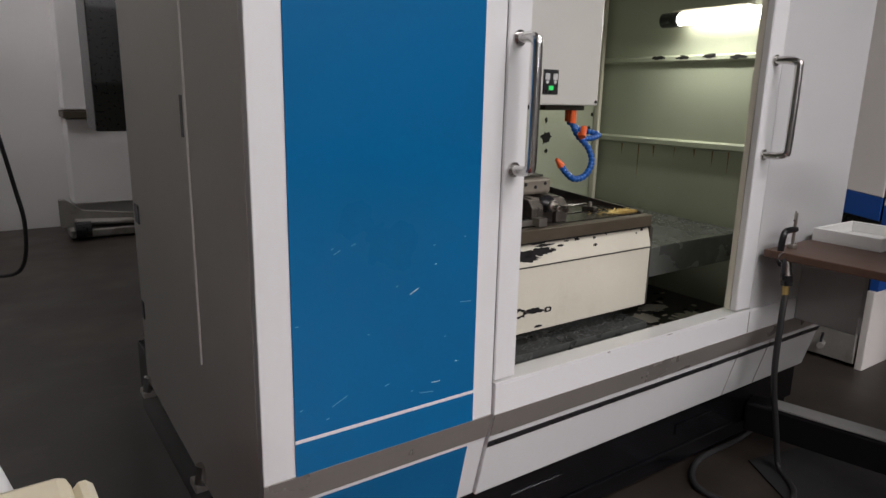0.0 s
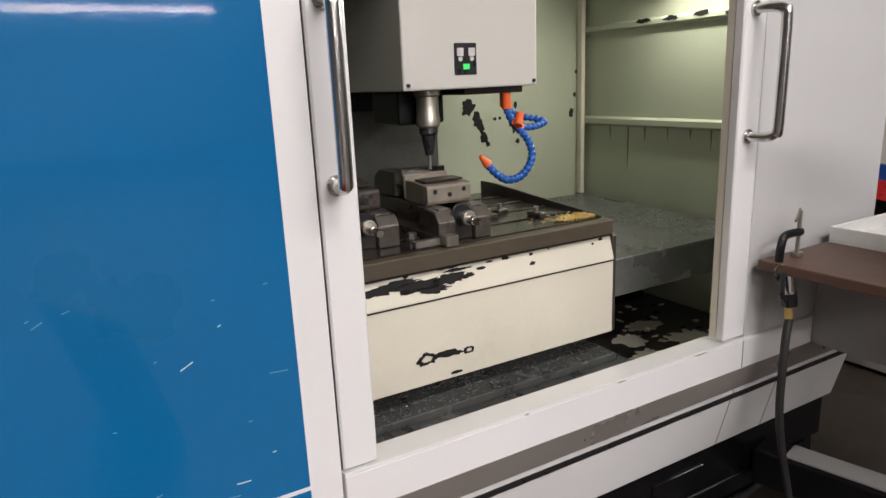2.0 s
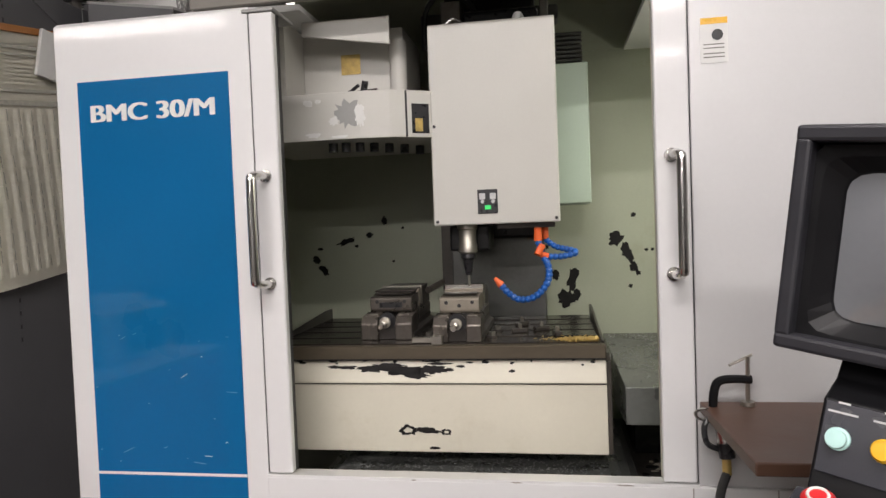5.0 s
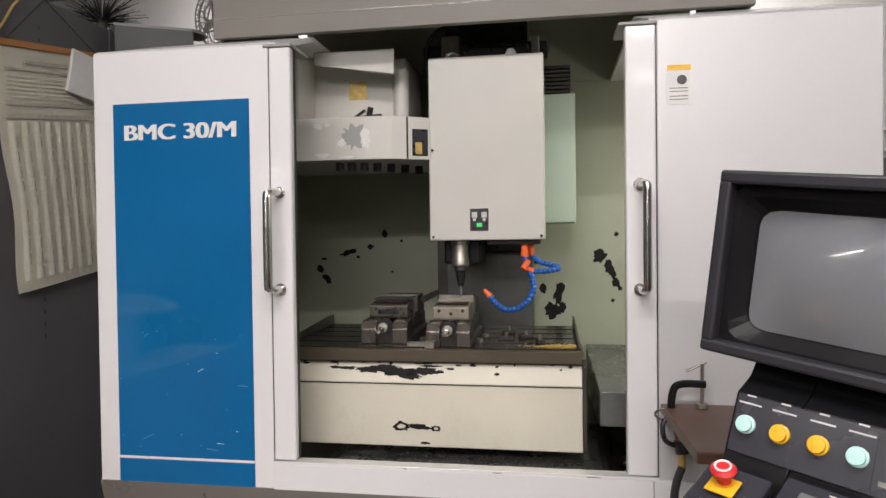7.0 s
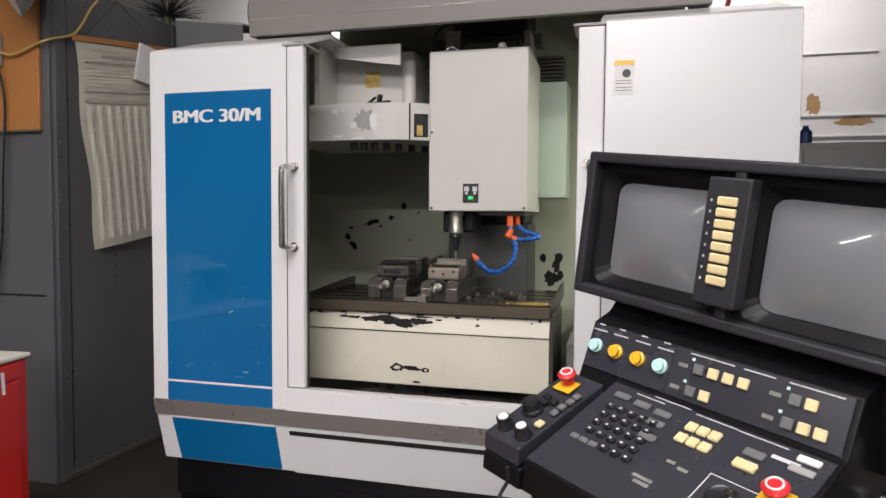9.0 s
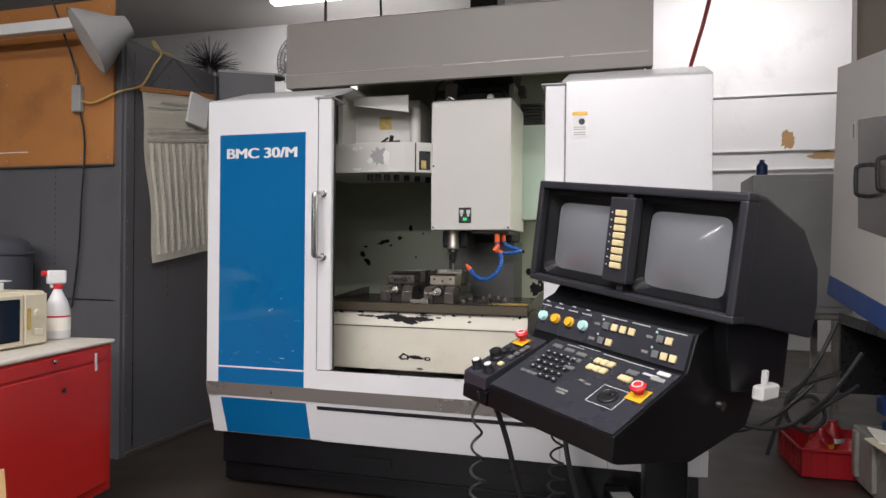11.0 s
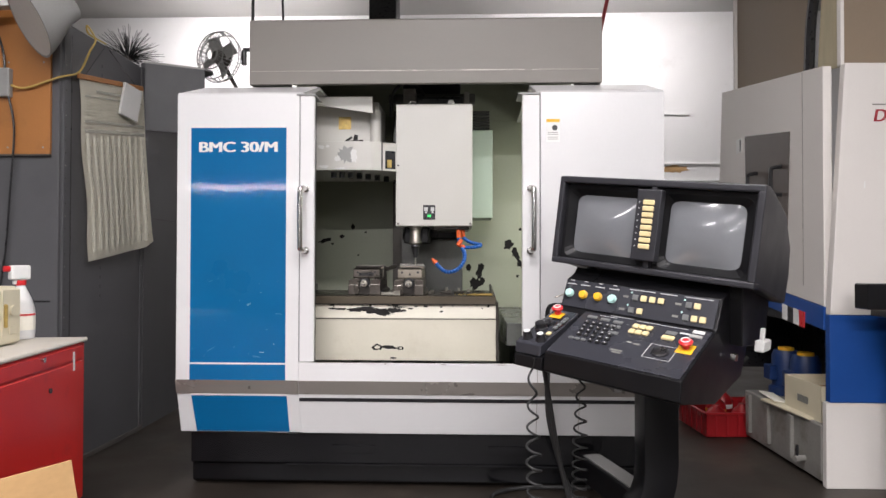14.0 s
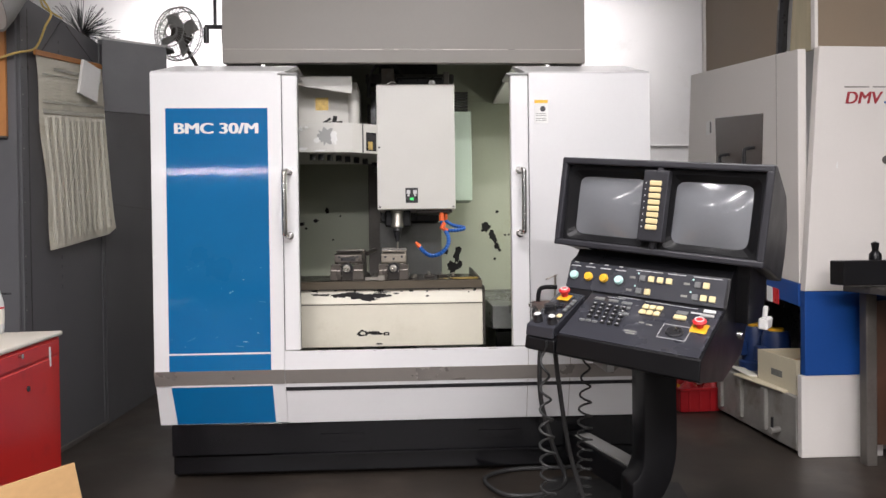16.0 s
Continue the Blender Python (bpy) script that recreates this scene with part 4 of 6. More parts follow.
# screen housing: a deep shell whose front is a rim round two recessed faces
MX0, MX1, MZ0, MZ1 = -0.369, 0.413, 1.222, 1.574
shell = cpart("screen_housing", prism([(0.055, MZ0), (0.055, MZ1), (0.1, MZ1 - 0.002), (0.33, MZ1 - 0.075), (0.45, MZ1 - 0.19), (0.48, MZ1 - 0.3), (0.47, MZ0 - 0.06), (0.15, MZ0 - 0.01)], "x", MX0 + 0.004, MX1 - 0.004, 0.01), BEZEL, con, "charcoal moulded screen housing")
rim = bmesh.new()
for a in ((MX0, 0, MZ1 - 0.026, MX1, 0.06, MZ1), (MX0, 0, MZ0, MX1, 0.06, MZ0 + 0.024), (MX0, 0, MZ0 + 0.02, MX0 + 0.024, 0.06, MZ1 - 0.02), (MX1 - 0.026, 0, MZ0 + 0.02, MX1, 0.06, MZ1 - 0.02), (0.015, 0.004, MZ0 + 0.02, 0.04, 0.06, MZ1 - 0.02)):
    box(*a, 0.006, 2, bm=rim)
cpart("front_rim", rim, BEZEL, shell)


def rounded(cx, cz, w, h, power, n=72):
    """Outline with rounded corners and softly bowed sides."""
    out = []
    for k in range(n):
        c, s_ = math.cos(2 * math.pi * (k + 0.5) / n), math.sin(2 * math.pi * (k + 0.5) / n)
        r = (abs(c) ** power + abs(s_) ** power) ** (-1 / power)
        out.append((cx + w / 2 * c * r, cz + h / 2 * s_ * r))
    return out


for x0, x1 in ((MX0 + 0.024, 0.015), (0.04, MX1 - 0.026)):
    cx, cz, w, h = (x0 + x1) / 2, (MZ0 + MZ1) / 2 - 0.008, (x1 - x0), MZ1 - MZ0 - 0.05
    # recessed mask with a rounded window, stepping back to the glass
    steps = [(w * 1.01, h * 1.03, 60, 0.028), (w * 0.93, h * 0.92, 12, 0.03), (w * 0.79, h * 0.78, 9, 0.05), (w * 0.77, h * 0.76, 8, 0.056)]
    bm = bmesh.new()
    rings = []
    for sw_, sh_, rr, yy in steps:
        rings.append([bm.verts.new((x, yy, z)) for x, z in rounded(cx, cz, sw_, sh_, rr)])
    for a, b in zip(rings, rings[1:]):
        for k in range(len(a)):
            bm.faces.new((a[k], a[(k + 1) % len(a)], b[(k + 1) % len(b)], b[k]))
    cpart("screen_mask", bm, BLACK, shell, "", False)
    bm = bmesh.new()
    N = 14
    grid = [[bm.verts.new((cx + (i / N - 0.5) * w * 0.77, 0.056 - 0.024 * (1 - (2 * i / N - 1) ** 2) * (1 - (2 * j / N - 1) ** 2) - 0.002, cz + (j / N - 0.5) * h * 0.76)) for j in range(N + 1)] for i in range(N + 1)]
    for i in range(N):
        for j in range(N):
            bm.faces.new((grid[i][j], grid[i + 1][j], grid[i + 1][j + 1], grid[i][j + 1]))
    cpart("screen", bm, SCREEN, shell, "blank grey curved tube screen", True)
strip = cpart("soft_key_strip", box(-0.024, -0.022, MZ0 + 0.05, 0.07, 0.02, MZ1 - 0.038, 0.005, 2), BEZEL, shell, "charcoal strip of eight cream keys")
for k in range(8):
    z = 1.316 + 0.0232 * k
    cpart("soft_key", box(0.004, -0.029, z, 0.047, -0.02, z + 0.0185, 0.003), KEYC, strip, "cream key")
    cpart("key_mark", box(-0.013, -0.0226, z + 0.007, -0.009, -0.022, z + 0.012), SILK, strip)

# desk body
ROLL = DESK_ROLL
HL = (-0.055, 1.062)
BACK = [(0.28, 0.86), (0.32, 0.95), (0.3, 1.2), (0.05, 1.215), (0.03, 1.19), (-0.022, 1.168), HL]
body = cpart("desk_body", prism([(-0.345, 0.93), (-0.345, 0.862), (-0.32, 0.852), (0.0, 0.80), *BACK], "x", -0.203, 0.287, 0.004), BLACK, con, "black sloping console desk")
cpart("desk_side", prism([(-0.1, 0.93), (0.0, 0.86), *BACK], "x", -0.318, -0.2035, 0.004), BLACK, body)
cpart("pod_tray", prism([(-0.352, 0.905), (-0.352, 0.862), (-0.32, 0.852), (0.0, 0.82), (0.0, 0.93), (-0.1, 0.96)], "x", -0.322, -0.206, 0.004), BLACK, body)
cpart("neck", prism([(0.05, 1.17), (0.05, 1.25), (0.4, 1.22), (0.4, 0.98), (0.1, 1.0)], "x", -0.24, 0.33, 0.004), BLACK, body)


def desk_m(s, d):
    """Pose on the desk top: s across, d from hinge to front edge."""
    d += 0.05
    return pose(-0.189 + 0.473 * s, -0.055 - 0.288 * d, 1.0625 - 0.131 * d, math.degrees(math.atan2(0.132, 0.29)), 0, 0)


def key_m(s, d):
    return desk_m(s, d) @ Matrix.Diagonal((0.88, 1, 1, 1))


def slope_m(s, d):
    return pose(-0.314 + 0.592 * s, -0.023 - 0.033 * d, 1.168 - 0.106 * d, math.degrees(math.atan2(0.106, 0.033)), 0, 0)


def on(m, name, bm, material, parent, label="", smooth=False):
    bmesh.ops.transform(bm, matrix=m, verts=bm.verts)
    return cpart(name, bm, material, parent, label, smooth)


face = on(desk_m(0.5, 0.5), "keyboard_panel", box(-0.245, -0.142, 0, 0.232, 0.154, 0.004, 0.001), PANEL, body, "charcoal key panel")
slope = on(slope_m(0.5, 0.5), "button_panel", box(-0.294, -0.0535, 0, 0.294, 0.0535, 0.004, 0.001), PANEL, body, "charcoal button panel")
on(slope_m(0.39, 0.5), "panel_joint", box(-0.001, -0.053, 0.0035, 0.001, 0.053, 0.0046), KEYB, slope)
for k, s in enumerate((0.045, 0.145, 0.25, 0.35)):
    b = on(slope_m(s, 0.5), "round_button", lathe([(0.017, 0.004), (0.017, 0.01), (0.014, 0.012), (0.0135, 0.02), (0.0, 0.021)], (0, 0, 0), 20), AQUA if k in (0, 3) else AMBER, slope, "pale aqua button" if k in (0, 3) else "amber button", True)
    on(slope_m(s, 0.14), "legend", box(-0.02, -0.003, 0.004, 0.02, 0.0, 0.0046), SILK, slope)
    on(slope_m(s, 0.02), "legend", box(-0.008, -0.002, 0.004, 0.008, 0.001, 0.0046), SILK, slope)
for s, d, mt in ((0.50, 0.34, KEYG), (0.555, 0.34, KEYC), (0.61, 0.34, KEYC), (0.665, 0.34, KEYC), (0.835, 0.34, KEYG), (0.885, 0.34, KEYC), (0.49, 0.78, KEYG), (0.545, 0.78, KEYC), (0.83, 0.75, KEYG), (0.88, 0.75, KEYC), (0.93, 0.75, KEYC)):
    on(slope_m(s, d), "square_key", box(-0.011, -0.011, 0.004, 0.011, 0.011, 0.012, 0.002), mt, slope, "cream key" if mt is KEYC else "grey key")
    if mt is KEYG:
        on(slope_m(s - 0.03, d - 0.16), "pilot_lamp", box(-0.003, -0.003, 0.004, 0.003, 0.003, 0.006), AQUA, slope)
        on(slope_m(s - 0.06, d), "legend", box(-0.014, -0.004, 0.004, 0.008, 0.004, 0.0045), PRINT, slope)
for s0, s1 in ((0.45, 0.62), (0.65, 0.76), (0.8, 0.97)):
    on(slope_m((s0 + s1) / 2, 0.08), "legend_line", box(-(s1 - s0) * 0.29, -0.0012, 0.004, (s1 - s0) * 0.29, 0.0012, 0.0046), SILK, slope)
# keys of the desk
for r in range(5):
    for c in range(5):
        if r == 4 and c < 2:
            continue
        on(key_m(0.085 + 0.058 * c + 0.008 * r, 0.26 + 0.088 * r), "key", box(-0.0105, -0.0085, 0.004, 0.0105, 0.0085, 0.013, 0.003), KEYB, face, "black key")
        on(key_m(0.085 + 0.058 * c + 0.008 * r, 0.26 + 0.088 * r), "key_legend", box(-0.004, -0.0025, 0.013, 0.003, 0.002, 0.0134), SILK, face)
for s, d in ((0.085, 0.13), (0.2, 0.14), (0.31, 0.15), (0.32, 0.25), (0.34, 0.38)):
    on(key_m(s, d), "wide_key", box(-0.022, -0.009, 0.004, 0.022, 0.009, 0.011, 0.003), KEYG, face, "grey key")
for c in range(3):
    on(key_m(0.075 + 0.05 * c, 0.62), "wide_key", box(-0.012, -0.007, 0.004, 0.012, 0.007, 0.01, 0.003), KEYG, face, "grey key")
for r in range(2):
    for c in range(3):
        on(key_m(0.462 + 0.053 * c, 0.17 + 0.115 * r), "square_key", box(-0.0125, -0.012, 0.004, 0.0125, 0.012, 0.014, 0.003), KEYC, face, "cream key")
on(key_m(0.735, 0.18), "wide_key", box(-0.022, -0.01, 0.004, 0.022, 0.01, 0.01, 0.002), KEYG, face)
on(key_m(0.74, 0.295), "wide_key", box(-0.024, -0.011, 0.004, 0.024, 0.011, 0.015, 0.003), KEYC, face, "cream key")
for s, d, w in ((0.3, 0.015, 0.05), (0.52, 0.035, 0.05), (0.72, 0.04, 0.055), (0.2, 0.05, 0.04)):
    on(key_m(s, d), "legend_line", box(-w, -0.0012, 0.004, w, 0.0012, 0.0046), SILK, face)
for s, d, w in ((0.5, 0.48, 0.01), (0.56, 0.5, 0.012), (0.46, 0.68, 0.024), (0.47, 0.72, 0.018)):
    on(key_m(s, d), "legend", box(-w, -0.004, 0.004, w, 0.004, 0.0044), PRINT, face)
for dx, dy, w, h in ((0, 0.042, 0.046, 0.001), (0, -0.042, 0.046, 0.001), (0.046, 0, 0.001, 0.042), (-0.046, 0, 0.001, 0.042)):
    on(desk_m(0.754, 0.567), "dial_frame", box(dx - w, dy - h, 0.004, dx + w, dy + h, 0.0046), SILK, face)
dial = on(desk_m(0.754, 0.567), "jog_dial", lathe([(0.03, 0.004), (0.03, 0.008), (0.026, 0.011), (0.022, 0.009), (0.0, 0.009)], (0, 0, 0), 28), KEYB, face, "glossy black jog dial", True)
on(desk_m(0.754, 0.567), "dial_knob", lathe([(0.007, 0.009), (0.007, 0.016), (0.0, 0.017)], (0.008, 0.01, 0), 14), CHROME, dial, "", True)
stop = on(desk_m(0.9, 0.43), "yellow_plate", box(-0.027, -0.028, 0.004, 0.027, 0.028, 0.008, 0.002), YEL, face, "yellow emergency stop plate")
on(desk_m(0.9, 0.41), "stop_button", lathe([(0.011, 0.008), (0.011, 0.022), (0.021, 0.024), (0.023, 0.031), (0.018, 0.037), (0.0, 0.039)], (0, 0, 0), 26), REDB, stop, "red mushroom button", True)
on(desk_m(0.9, 0.41), "stop_ring", tube([Vector((0.0135 * math.cos(a / 4), 0.0135 * math.sin(a / 4), 0.0382)) for a in range(27)], 0.0022, 6), LABELW, stop)
for d, w in ((0.08, 0.02), (0.17, 0.022)):
    on(desk_m(0.91, d), "rocker_switch", box(-w, -0.008, 0.004, w, 0.008, 0.011, 0.002), LABELW if d < 0.1 else GREYM, face)
on(desk_m(0.86, 0.13), "name_strip", box(-0.035, -0.005, 0.004, 0.015, 0.004, 0.0046), SILK, face)

# side pod with knobs
pod = cpart("side_pod", prism([(-0.352, 0.948), (-0.352, 0.908), (-0.1, 0.965), (-0.095, 1.05)], "x", -0.322, -0.214, 0.004), PANEL, con, "charcoal side pod with knobs and a stop button")


def pod_m(s, d):
    return pose(-0.291 + 0.085 * s, -0.139 - 0.216 * d, 1.041 - 0.095 * d, math.degrees(math.atan2(0.102, 0.257)), 0, 0)


ps = on(pod_m(0.22, 0.07), "yellow_plate", box(-0.024, -0.022, 0, 0.024, 0.022, 0.004, 0.001), YEL, pod)
on(pod_m(0.2, 0.03), "stop_button", lathe([(0.012, 0.004), (0.012, 0.02), (0.02, 0.022), (0.022, 0.029), (0.017, 0.035), (0.0, 0.037)], (0, 0, 0), 24), REDB, ps, "red mushroom button", True)
on(pod_m(0.2, 0.03), "stop_ring", tube([Vector((0.0128 * math.cos(a / 4), 0.0128 * math.sin(a / 4), 0.0362)) for a in range(27)], 0.0022, 6), LABELW, ps)
for s, d, r, mt in ((0.12, 0.52, 0.021, KEYB), (-0.02, 0.83, 0.017, LABELW), (0.65, 0.83, 0.017, LABELW)):
    k = on(pod_m(s, d), "knob", lathe([(r * 1.15, 0), (r * 1.1, 0.006), (r, 0.008), (r * 0.95, 0.026), (0.0, 0.028)], (0, 0, 0), 22), KEYB, pod, "black rotary knob", True)
    on(pod_m(s, d), "knob_cap", lathe([(r * 0.7, 0.0275), (r * 0.65, 0.0295), (0.0, 0.0298)], (0, 0, 0), 18), KEYB if mt is KEYB else LABELW, k)
on(pod_m(0.72, 0.64), "square_key", box(-0.009, -0.01, 0, 0.009, 0.01, 0.008, 0.002), KEYC, pod)
for s, d, mt in ((0.1, 0.3, KEYB), (0.42, 0.33, KEYB), (0.8, 0.16, KEYG), (0.8, 0.25, KEYG), (0.76, 0.35, KEYG), (0.74, 0.45, KEYG), (0.2, 0.38, KEYB)):
    on(pod_m(s, d), "square_key", box(-0.008, -0.009, 0, 0.008, 0.009, 0.008, 0.002), mt, pod)

# lock and clip on the side
cpart("key_switch", rod((0.3, 0.09, 0.96), (0.318, 0.09, 0.96), 0.014, seg=16), CHROME, con, "chrome key switch")
clip = cpart("white_clip_box", box(0.351, 0.17, 0.98, 0.385, 0.265, 1.022, 0.005), LABELW, con, "white clip-on box")
cpart("clip_jaw", box(0.358, 0.2, 1.022, 0.374, 0.216, 1.065, 0.003), LABELW, clip)

# pedestal: post, round elbow and arm back to the base
post = [(0.34, 0.72), (0.46, 0.98), (0.46, 1.1), (0.2, 1.1)]
PX, PY = 0.075, 0.46
ped = part("pedestal_post", prism([(0.075, 0.95), (0.075, 0.38), (0.068, 0.3), (0.048, 0.22), (0.015, 0.155), (-0.03, 0.11), (-0.08, 0.09), (-0.13, 0.085), (-0.13, 0.21), (-0.1, 0.24), (-0.08, 0.29), (-0.075, 0.37), (-0.075, 0.95)], "y", -0.07, 0.07, 0.012, m=CM.inverted() @ pose(3.0, 0.83, 0, 0, 0, 4)), BLACK, con, "black square pedestal post with a rounded foot", True)
AW = CM.inverted() @ pose(2.985, 0.86, 0, 0, 0, 14)
part("pedestal_arm", prism([(-0.055, 0.09), (0.055, 0.09), (0.055, 0.22), (-0.055, 0.22)], "y", 0.0, 0.7, 0.01, m=AW), BLACK, con, "black swing arm")
part("arm_plate", prism([(-0.045, 0.0), (0.045, 0.0), (0.045, 0.008), (-0.045, 0.008)], "y", 0.1, 0.6, 0.002, m=AW @ pose(0, 0, 0.221)), GREYM, con)
part("upper_arm", box(-0.22, 0.05, 0.83, -0.08, 0.54, 0.95, 0.015), BLACK, con)


def coil(a, b, r, turns, thin):
    a, b = Vector(a), Vector(b)
    pts = []
    n = turns * 12
    for k in range(n + 1):
        t = k / n
        p = a.lerp(b, t)
        ang = 2 * math.pi * turns * (0.35 * t + 0.65 * t * t)
        rr = r * min(1, 0.35 + 1.6 * t)
        pts.append(p + Vector((rr * math.cos(ang), rr * math.sin(ang), 0)))
    return tube(pts, thin, 6)


part("coiled_cord", coil((-0.275, -0.36, 0.9), (-0.265, -0.34, 0.03), 0.026, 17, 0.0045), RUBBER, con, "black coiled cord")
part("coiled_cord", coil((-0.27, 0.0, 0.85), (-0.3, 0.02, 0.03), 0.028, 19, 0.0045), RUBBER, con, "black coiled cord")
part("straight_cable", tube(smooth_path([(-0.26, -0.3, 0.86), (-0.285, -0.22, 0.72), (-0.28, -0.12, 0.4), (-0.2, -0.05, 0.1), (-0.15, 0.05, 0.015), (-0.45, 0.15, 0.012), (-0.6, 0.2, 0.012)], 8), 0.009, 8), RUBBER, con)

# ---- partition with the wall chart ----
pt = thing("partition_screen", pose(-0.2, 1.74, 0), "dark grey steel workshop partition with riveted posts", "partition", kind="structure")
part("partition_panel", box(-0.235, 1.745, 0.0, -0.205, 2.73, 2.66, 0.003), PART, pt)
part("partition_panel", box(-0.02, -0.015, 0.0, 1.6, 0.015, 2.7, 0.003, m=pose(-0.215, 2.75, 0, 0, 0, 92)), PART, pt)
part("partition_panel", box(-2.6, 1.72, 0.0, -0.207, 1.7445, 2.62, 0.003), PART, pt)
part("corner_plate", box(0, -0.012, 2.2, 0.42, 0.012, 2.7, 0.002, m=pose(-0.2, 2.73, 0, 0, 0, 28)), PART, pt)
part("top_shelf", prism([(0, 0), (0.42, 0.0), (0.48, 0.05), (0.5, 0.12), (0.46, 0.2), (0.0, 0.22)], "z", 2.7, 2.715, m=pose(-0.2, 2.72, 0, 0, 0, 28)), GREYM, pt)
part("panel_joint", box(-2.5, 1.7185, 0.995, -0.25, 1.7198, 1.005), KEYB, pt)
part("panel_joint", box(0.05, -0.0165, 1.55, 1.55, -0.015, 1.558, m=pose(-0.215, 2.75, 0, 0, 0, 92)), KEYB, pt)
part("panel_joint", box(-0.2048, 1.83, 0.05, -0.2035, 1.838, 2.6), KEYB, pt)
part("foot_strip", box(-0.206, 1.75, 0.0, -0.19, 2.72, 0.03, 0.003), SMOKEY, pt)
for px, py in ((-0.202, 1.77), (-0.202, 2.7)):
    post_ = part("slotted_post", box(px - 0.006, py - 0.018, 0.02, px + 0.004, py + 0.018, 2.66, 0.002), PART, pt)
    for k in range(30):
        part("rivet", box(px + 0.004, py - 0.003, 0.3 + 0.075 * k, px + 0.0055, py + 0.003, 0.306 + 0.075 * k), GREYM if k % 4 == 0 else KEYB, post_)
for k in range(26):
    part("post_slot", box(-0.2045, 2.16, 1.0 + 0.06 * k, -0.2035, 2.168, 1.02 + 0.06 * k), KEYB, pt)
    part("post_slot", box(-0.72, 1.7195, 0.9 + 0.04 * k, -0.714, 1.7205, 0.915 + 0.04 * k), KEYB, pt)
ob_ = thing("orange_backboard", pose(-1.4, 1.71, 1.86), "orange-brown hardboard fixed on the partition", "board")
part("hardboard_sheet", box(-2.5, 1.70, 1.862, -0.25, 1.719, 2.9, 0.002), PLY, ob_)
part("edge_strip", box(-2.5, 1.697, 1.85, -0.25, 1.719, 1.8615, 0.002), SMOKEY, ob_)
for sx in (-2.3, -1.7, -1.1, -0.5, -0.29):
    for sz in (1.9, 2.4, 2.85):
        part("screw_head", rod((sx, 1.6985, sz), (sx, 1.7, sz), 0.006, seg=10), GREYM, ob_)
part("chalk_mark", box(-1.2, 1.6993, 1.95, -0.92, 1.6999, 1.956), LABELW, ob_)

ch = thing("wall_chart", pose(-0.18, 2.2, 1.8), "yellowed printed wall chart with columns hanging on a string", "chart")
# a slightly curled sheet
bm = bmesh.new()
NX, NZ = 12, 18
rows_ = []
rnd = random.Random(3)


def chart_p(u, v, off=0.0):
    y = 1.855 + 0.725 * u + 0.118 * v + 0.013 * math.sin(v * 11 + 0.6) * (1 - u) ** 5
    z = 2.347 - 1.115 * v + 0.108 * u + (4.0 * (u - 0.9) * (v - 0.9) if u > 0.9 and v > 0.9 else 0)
    x = -0.176 + 0.012 * math.sin(u * 5 + 1) * v + 0.04 * u + 0.03 * max(0, u - 0.8) * v * 5 * v + off
    return Vector((x, y, z))


grid = [[bm.verts.new(chart_p(i / NX, j / NZ)) for j in range(NZ + 1)] for i in range(NX + 1)]
for i in range(NX):
    for j in range(NZ):
        bm.faces.new((grid[i][j], grid[i + 1][j], grid[i + 1][j + 1], grid[i][j + 1]))
bmesh.ops.solidify(bm, geom=bm.faces[:], thickness=0.002)
sheet = part("sheet", bm, PAPER, ch, "", True)


def on_chart(u0, v0, u1, v1, material, n=14):
    bm = bmesh.new()
    a = [bm.verts.new(chart_p(u0 + (u1 - u0) * k / n, v0, 0.006)) for k in range(n + 1)]
    b = [bm.verts.new(chart_p(u0 + (u1 - u0) * k / n, v1, 0.006)) for k in range(n + 1)]
    for k in range(n):
        bm.faces.new((a[k], a[k + 1], b[k + 1], b[k]))
    part("printed_bar", bm, material, sheet)


on_chart(0.22, 0.05, 0.8, 0.065, CHARTP)
on_chart(0.05, 0.085, 0.95, 0.093, CHARTP)
for k in range(6):
    on_chart(0.06, 0.115 + 0.017 * k, 0.3, 0.12 + 0.017 * k, COLBAND, 2)
    on_chart(0.36, 0.115 + 0.017 * k, 0.62, 0.12 + 0.017 * k, COLBAND, 2)
on_chart(0.04, 0.222, 0.97, 0.236, CHARTP)
on_chart(0.04, 0.27, 0.97, 0.29, CHARTP)
for c in range(10):
    u = 0.05 + 0.093 * c
    for k in range(11):
        v = 0.3 + 0.06 * k
        on_chart(u, v, u + 0.04, v + 0.0575, COLBAND, 1)
        on_chart(u + 0.05, v + 0.004, u + 0.056, v + 0.05, CHARTP if (c * 7 + k * 3) % 5 else COLBAND, 1)
part("wood_bar", box(-0.008, 0.0, 0.0, 0.008, 0.735, 0.032, 0.003, m=pose(-0.175, 1.85, 2.345, 8.4, 0, -3)), PLY, ch)
part("string", tube([Vector((-0.18, 1.93, 2.385)), Vector((-0.2, 2.2, 2.66)), Vector((-0.15, 2.5, 2.47))], 0.0025, 5), KEYB, ch)
pad = thing("paper_pad", pose(-0.12, 2.33, 2.25), "small pad of white papers clipped on the chart", "papers")
part("pad", box(0, -0.09, -0.1, 0.02, 0.09, 0.12, 0.003, m=pose(-0.125, 2.36, 2.31, -8, 4, -10)), LABELW, pad)

# ---- red tool cabinet and what stands on it ----
cm = pose(0.36, 1.035, 0, 0, 0, -83)
cab = thing("tool_cabinet", cm, "red steel roller tool cabinet with worn cream top", "tool cabinet", local=True)
